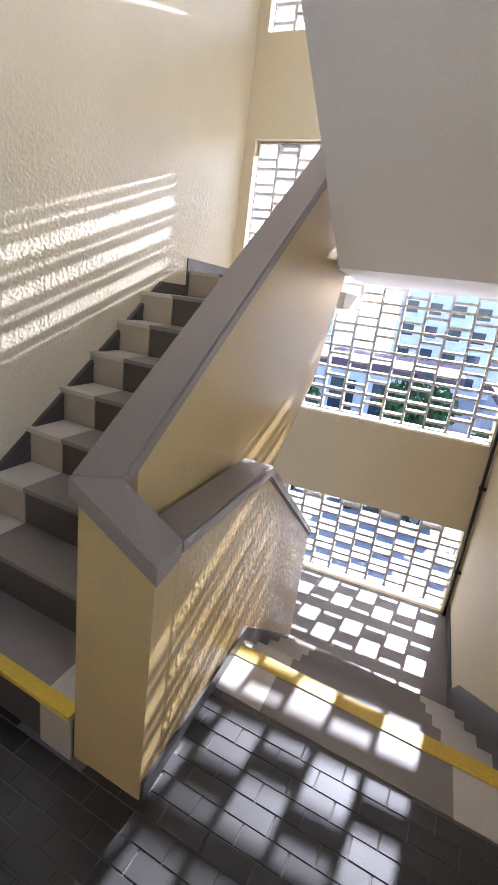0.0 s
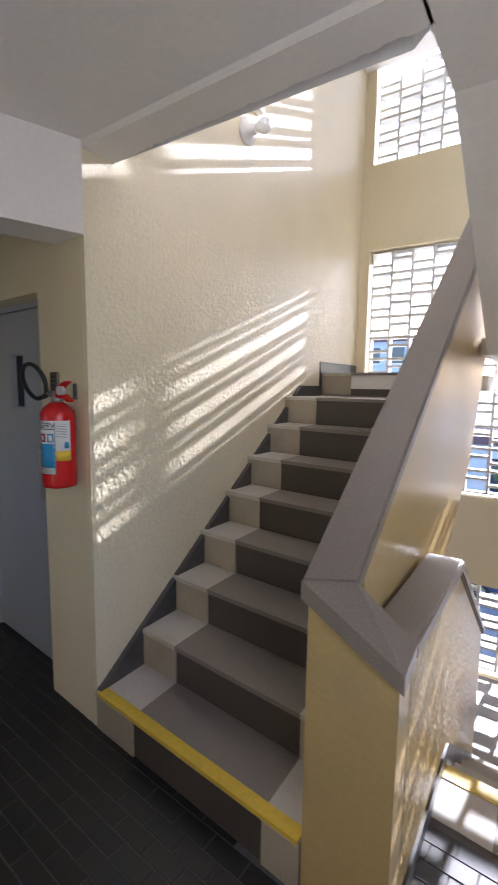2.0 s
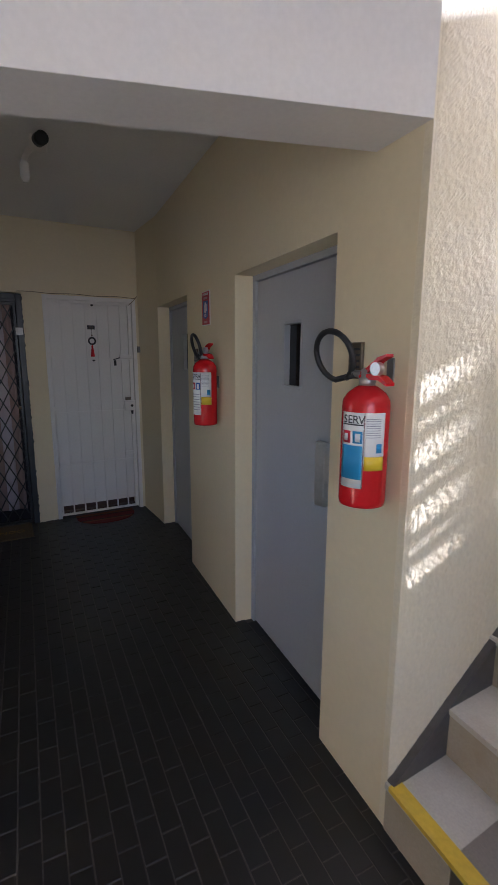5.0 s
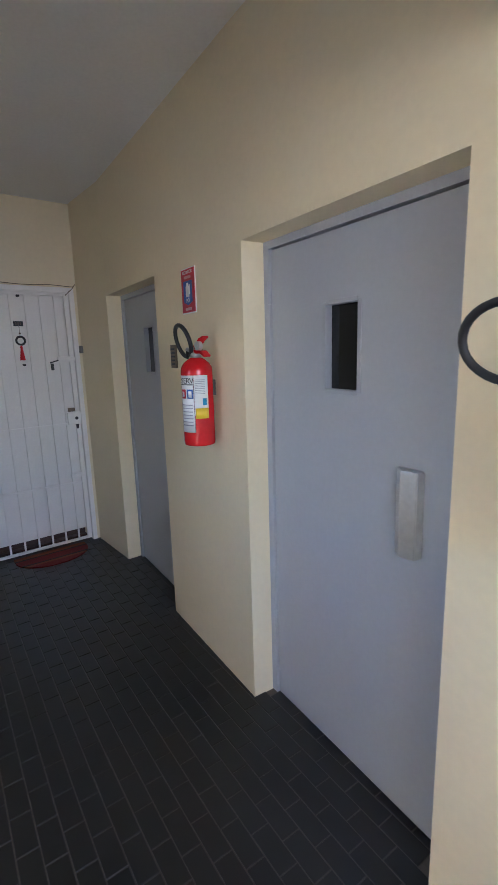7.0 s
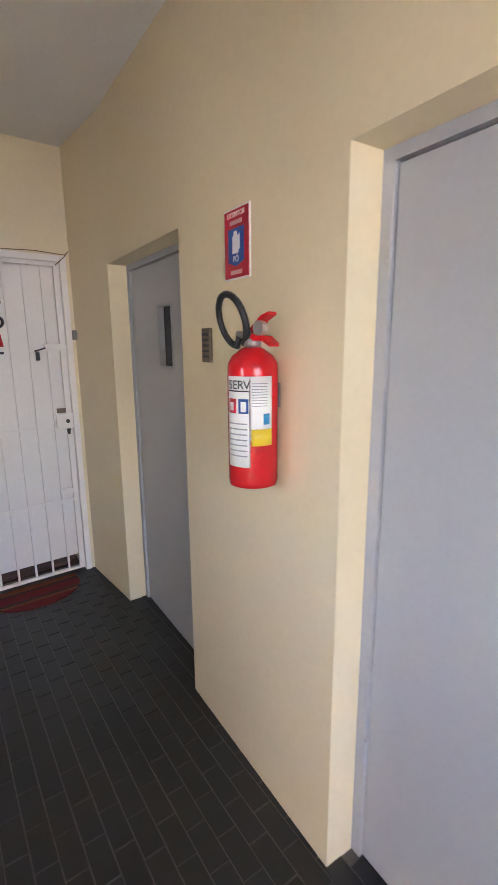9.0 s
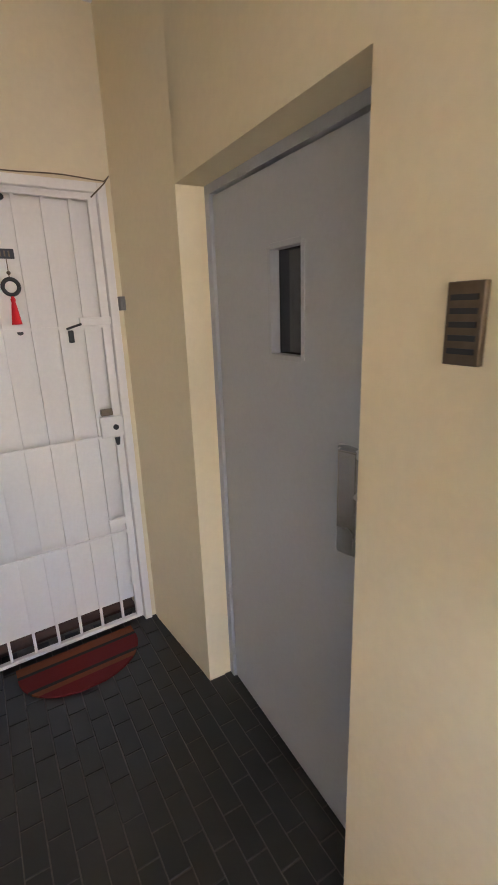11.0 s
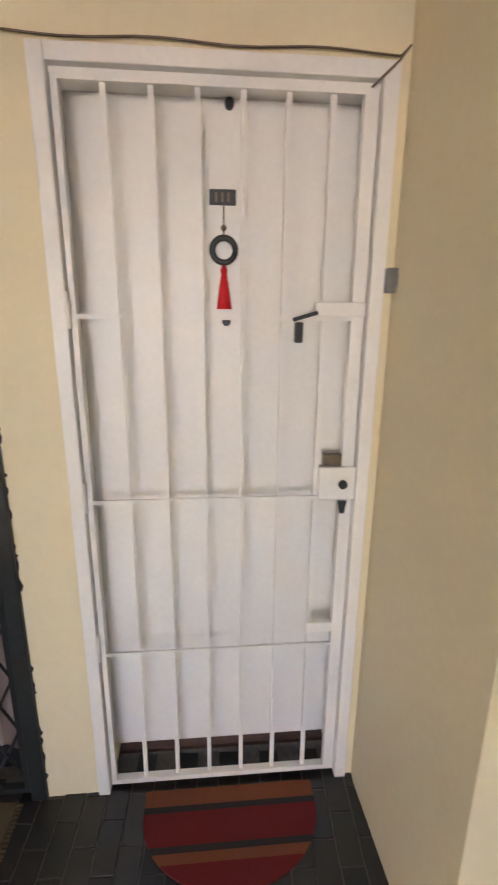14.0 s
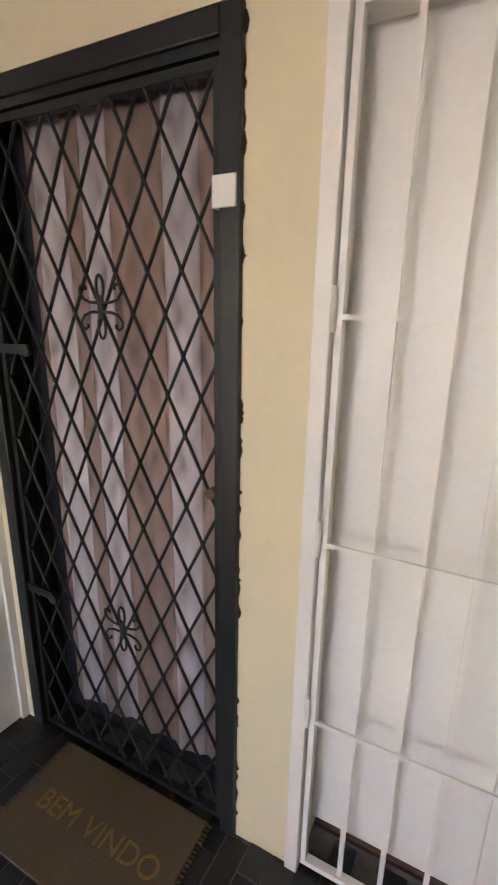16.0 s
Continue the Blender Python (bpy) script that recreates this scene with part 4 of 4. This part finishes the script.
def ceiling_lamp(x, y):
    l = thing("ceiling_lamp", CORRIDOR @ pose(x, y, 2.77), "old white twin-socket ceiling lamp with unlit bulbs", "lamp")
    bm = B()
    box(bm, -0.055, 0.055, -0.045, 0.045, -0.05, 0, 0.008)
    part("base", bm, ENAMEL, l)
    bm = B()
    rod(bm, (0.05, 0, -0.03), (0.11, 0.02, -0.035), 0.034, 18)
    part("cap", bm, BLACK, l, smooth=True)
    bm = B()
    tube(bm, [(-0.04, -0.02, -0.03), (-0.11, -0.06, -0.04), (-0.15, -0.08, -0.075)], 0.016)
    part("arm", bm, ENAMEL, l, smooth=True)
    bm = B()
    lathe(bm, [(0.016, 0.0), (0.026, -0.03), (0.026, -0.10), (0.012, -0.125)][::-1], (-0.15, -0.08, -0.065), 18)
    part("bulb", bm, BULB, l, "unlit bulb", True)


ceiling_lamp(-2.01, -0.90)

# ---- side door frame on the plain corridor wall ----
s = thing("door_5", CORRIDOR @ pose(-3.65, -2.06, 0), "white framed door in the plain corridor wall", "door", kind="structure")
bm = B()
box(bm, 0.0, 0.06, 0.0, 0.02, 0, 2.1, 0.003), box(bm, 0.80, 0.86, 0.0, 0.02, 0, 2.1, 0.003), box(bm, 0.06, 0.80, 0.0, 0.02, 2.04, 2.1, 0.003)
part("frame", bm, ENAMEL, s)
bm = B()
box(bm, 0.06, 0.80, 0.0, 0.006, 0.005, 2.04)
part("leaf", bm, ENAMEL, s)

# ---- floor tiles ----
TL, TW, GAP = 0.155, 0.0735, 0.0042
TILES = pose(0, 0, 0, 0, 0, -4.0)


def on_floor(x, y):
    """Is the place inside the walls and off the stairs?"""
    if y > 0.375 - 0.095 * (x - 1.38) or y < -2.45 or x > X_RIGHT + 0.06:
        return False
    if x >= 1.33:
        return True
    if x >= 0:
        return y < -0.085 + 0.10 * (1.1 - min(x, 1.1))
    lx, ly = (CORRIDOR.inverted() @ Vector((x, y, 0))).xy
    return x > -3.85 and ly < 0.14 and (ly < 0.03 or E1[0] < lx < E1[1] or E2[0] < lx < E2[1])


def tile_verts(bm):
    x, y, h, c = TL / 2 - GAP / 2, TW / 2 - GAP / 2, 0.004, 0.0012
    lo = [bm.verts.new((sx * x, sy * y, -0.004)) for sx, sy in ((-1, -1), (1, -1), (1, 1), (-1, 1))]
    mid = [bm.verts.new((sx * x, sy * y, -c)) for sx, sy in ((-1, -1), (1, -1), (1, 1), (-1, 1))]
    hi = [bm.verts.new((sx * (x - c), sy * (y - c), 0)) for sx, sy in ((-1, -1), (1, -1), (1, 1), (-1, 1))]
    for a, b in ((lo, mid), (mid, hi)):
        for i in range(4):
            bm.faces.new((a[i], a[(i + 1) % 4], b[(i + 1) % 4], b[i]))
    bm.faces.new(hi)


floor = bpy.data.objects["floor"]
bm = B()
tile_verts(bm)
tile_mesh = finish("tile", bm, TILE)
rest_v, rest_f, near = [], [], 0
base = [v.co.copy() for v in tile_mesh.vertices]
faces = [tuple(p.vertices) for p in tile_mesh.polygons]
for r in range(-42, 14):
    for c in range(-30, 20):
        p = TILES @ Vector(((c + 0.5 * (r % 2)) * TL, r * TW, 0))
        if not on_floor(p.x, p.y):
            continue
        jig = TILES @ pose((c + 0.5 * (r % 2)) * TL + random.uniform(-0.0006, 0.0006), r * TW + random.uniform(-0.0006, 0.0006), random.uniform(-0.0006, 0.0004), random.uniform(-0.3, 0.3), random.uniform(-0.2, 0.2), random.uniform(-0.25, 0.25))
        if near < 300 and -1.25 < p.x < 2.2 and -0.75 < p.y < 0.42:
            near += 1
            ob = new("tile", tile_mesh)
            ob.parent, ob.matrix_basis = floor, jig
        else:
            k = len(rest_v)
            rest_v += [tuple(jig @ v) for v in base]
            rest_f += [tuple(k + i for i in f) for f in faces]
me = bpy.data.meshes.new("tiles")
me.from_pydata(rest_v, [], rest_f)
me.materials.append(TILE_REST)
ob = new("tiles", me)
ob.parent = floor
tagged(ob, "black brick-shaped floor tiles", kind="stuff")

# ---- outdoors ----
GROUND_Z = -6.0
ASPHALT = material("worn_concrete", (0.26, 0.26, 0.265), 0.9, vary=0.25, grain=3, stain=0.15)
PAVING = material("pale_paving", (0.34, 0.33, 0.31), 0.85, vary=0.15, grain=2, stain=0.2)
LEAF = material("hedge_leaf", (0.05, 0.10, 0.03), 0.7, vary=0.35, grain=2, random_amount=0.6, island=True)
BARK = material("bark", (0.10, 0.07, 0.05), 0.9, vary=0.3)
FACADE_A = material("pale_facade", (0.72, 0.73, 0.75), 0.8, vary=0.08, grain=1, stain=0.1)
FACADE_B = material("bluish_facade", (0.50, 0.58, 0.66), 0.7, vary=0.08, grain=1, stain=0.1)
ROOF = material("maroon_roof", (0.16, 0.09, 0.11), 0.7, vary=0.2, grain=2, stain=0.2)
PANE = glass("far_window_glass", (0.03, 0.05, 0.07), 0.1)

bm = B()
prism(bm, [(-1500, 3.6), (1500, 3.6), (1500, 3000), (-1500, 3000)], GROUND_Z - 0.2, GROUND_Z)
prism(bm, [(-1500, -3000), (1500, -3000), (1500, 3.6), (-1500, 3.6)], GROUND_Z - 0.2, GROUND_Z)
structure("ground", bm, PAVING, "pale paved ground far below the windows")
bm = B()
box(bm, -120, 120, 9, 16, GROUND_Z, GROUND_Z + 0.02)
structure("road", bm, ASPHALT, "pale worn concrete street outside")


def building(x, y, w, d, h, mat, floors, cols, label):
    b = thing("apartment_building", pose(x, y, GROUND_Z), label, "building", "buildings outside")
    bm = B()
    box(bm, -w / 2, w / 2, 0, d, 0, h)
    part("wall", bm, mat, b)
    bm = B()
    box(bm, -w / 2 - 0.3, w / 2 + 0.3, -0.3, d + 0.3, h, h + 0.5)
    part("roof", bm, ROOF, b)
    cw, fh = w / cols, h / floors
    bm = B()
    box(bm, -cw * 0.3, cw * 0.3, -0.05, 0.1, -fh * 0.25, fh * 0.25)
    me = finish("window", bm, PANE)
    bm = B()
    box(bm, -cw * 0.36, cw * 0.36, -0.15, 0.0, -fh * 0.31, -fh * 0.25)
    sill = finish("window_sill", bm, FACADE_A)
    for i in range(floors):
        for j in range(cols):
            at = Matrix.Translation((-w / 2 + cw * (j + 0.5), 0, fh * (i + 0.55)))
            for name, m in (("window", me), ("window_sill", sill)):
                o = new(name, m)
                o.parent, o.matrix_basis = b, at
    return b


building(-15, 44, 14, 12, 12, FACADE_B, 4, 6, "bluish apartment building across the street")
building(3, 58, 13, 12, 13, FACADE_A, 5, 5, "pale apartment building behind the roofs")
building(21, 50, 12, 12, 12, FACADE_B, 4, 5, "bluish apartment building behind the hedge")
building(-3.5, 30, 14, 9, 4.2, FACADE_A, 1, 5, "low house with maroon roof across the street")
building(12.5, 28, 13, 9, 3.6, FACADE_A, 1, 4, "low house with maroon flat roof")


def tree(x, y, h, r, label):
    t = thing("tree", pose(x, y, GROUND_Z), label, "tree", "street trees")
    bm = B()
    tube(bm, [(0, 0, 0), (0.06, 0.03, h * 0.25), (-0.04, 0.05, h * 0.5), (0.02, 0.0, h * 0.7)], 0.13)
    for k in range(5):
        a = k * 1.26
        tube(bm, [(0, 0, h * (0.4 + 0.05 * k)), (0.5 * r * math.cos(a), 0.5 * r * math.sin(a), h * (0.6 + 0.05 * k))], 0.05, 6)
    part("trunk", bm, BARK, t)
    vs, fs = [], []
    for k in range(900):
        u = Vector((random.gauss(0, 1), random.gauss(0, 1), random.gauss(0, 0.8))).normalized() * r * random.uniform(0.45, 1.05)
        c = Vector((u.x, u.y, h * 0.72 + u.z * 0.8))
        n = Euler((random.uniform(0, 6), random.uniform(0, 6), random.uniform(0, 6))).to_matrix()
        i = len(vs)
        for p in ((-0.16, -0.09, 0), (0.16, -0.09, 0.03), (0.18, 0.1, 0), (-0.15, 0.09, 0.04)):
            vs.append(tuple(c + n @ Vector(p)))
        fs.append((i, i + 1, i + 2, i + 3))
    me = bpy.data.meshes.new("crown")
    me.from_pydata(vs, [], fs)
    me.materials.append(LEAF)
    o = new("crown", me)
    o.parent = t
    return t


for x, y, h, r in ((-9, 24, 5.5, 2.0), (-4.5, 21, 4.2, 1.6), (1.5, 23, 5.0, 1.9), (5.5, 20, 3.8, 1.5), (10, 23, 5.6, 2.1), (-14, 22, 5.2, 2.0)):
    tree(x, y, h, r, "leafy green street tree beside the road")

CAR_GLASS = glass("car_glass", (0.02, 0.025, 0.03), 0.05)
TYRE = material("tyre", (0.02, 0.02, 0.02), 0.8)


def car(x, y, turn, paint, label):
    c = thing("car", pose(x, y, GROUND_Z + (0.02 if 9 < y < 16 else 0.0), 0, 0, turn), label, "car", "parked cars")
    bm = B()
    prism(bm, [(-2.1, 0.35), (-2.1, 0.78), (-1.9, 0.9), (-0.9, 0.95), (1.9, 0.92), (2.1, 0.75), (2.1, 0.35)], -0.85, 0.85, "y")
    bmesh.ops.bevel(bm, geom=list(bm.edges), offset=0.05, segments=2, affect="EDGES")
    part("body", bm, paint, c)
    bm = B()
    prism(bm, [(-1.0, 0.93), (-0.45, 1.40), (0.9, 1.42), (1.6, 0.93)], -0.74, 0.74, "y")
    part("cabin", bm, CAR_GLASS, c)
    bm = B()
    box(bm, -0.42, 0.88, -0.72, 0.72, 1.40, 1.46, 0.02)
    part("roof", bm, paint, c)
    for sx in (-1.3, 1.3):
        for sy in (-0.82, 0.82):
            bm = B()
            rod(bm, (sx, sy - 0.09, 0.31), (sx, sy + 0.09, 0.31), 0.31, 20)
            w = part("wheel", bm, TYRE, c)
            bm = B()
            rod(bm, (sx, sy - 0.1, 0.31), (sx, sy + 0.1, 0.31), 0.18, 14)
            part("rim", bm, STEEL, w)
    return c


PAINTS = [("white", (0.7, 0.7, 0.7)), ("maroon", (0.12, 0.03, 0.06)), ("silver", (0.45, 0.46, 0.48)), ("dark blue", (0.03, 0.05, 0.12)), ("lime green", (0.20, 0.55, 0.04))]
for x, y, turn, k in ((-6.5, 7.2, 4, 0), (-1.6, 7.0, 2, 1), (4.8, 7.1, -2, 4), (-4, 17.4, 0, 2), (1.2, 17.5, 1, 3), (7, 17.3, -1, 1), (12, 17.5, 0, 0)):
    name, rgb = PAINTS[k]
    car(x, y, turn, material("car_paint_" + name.split()[0], rgb, 0.2, vary=0.02), f"parked {name} car seen far below on the street")
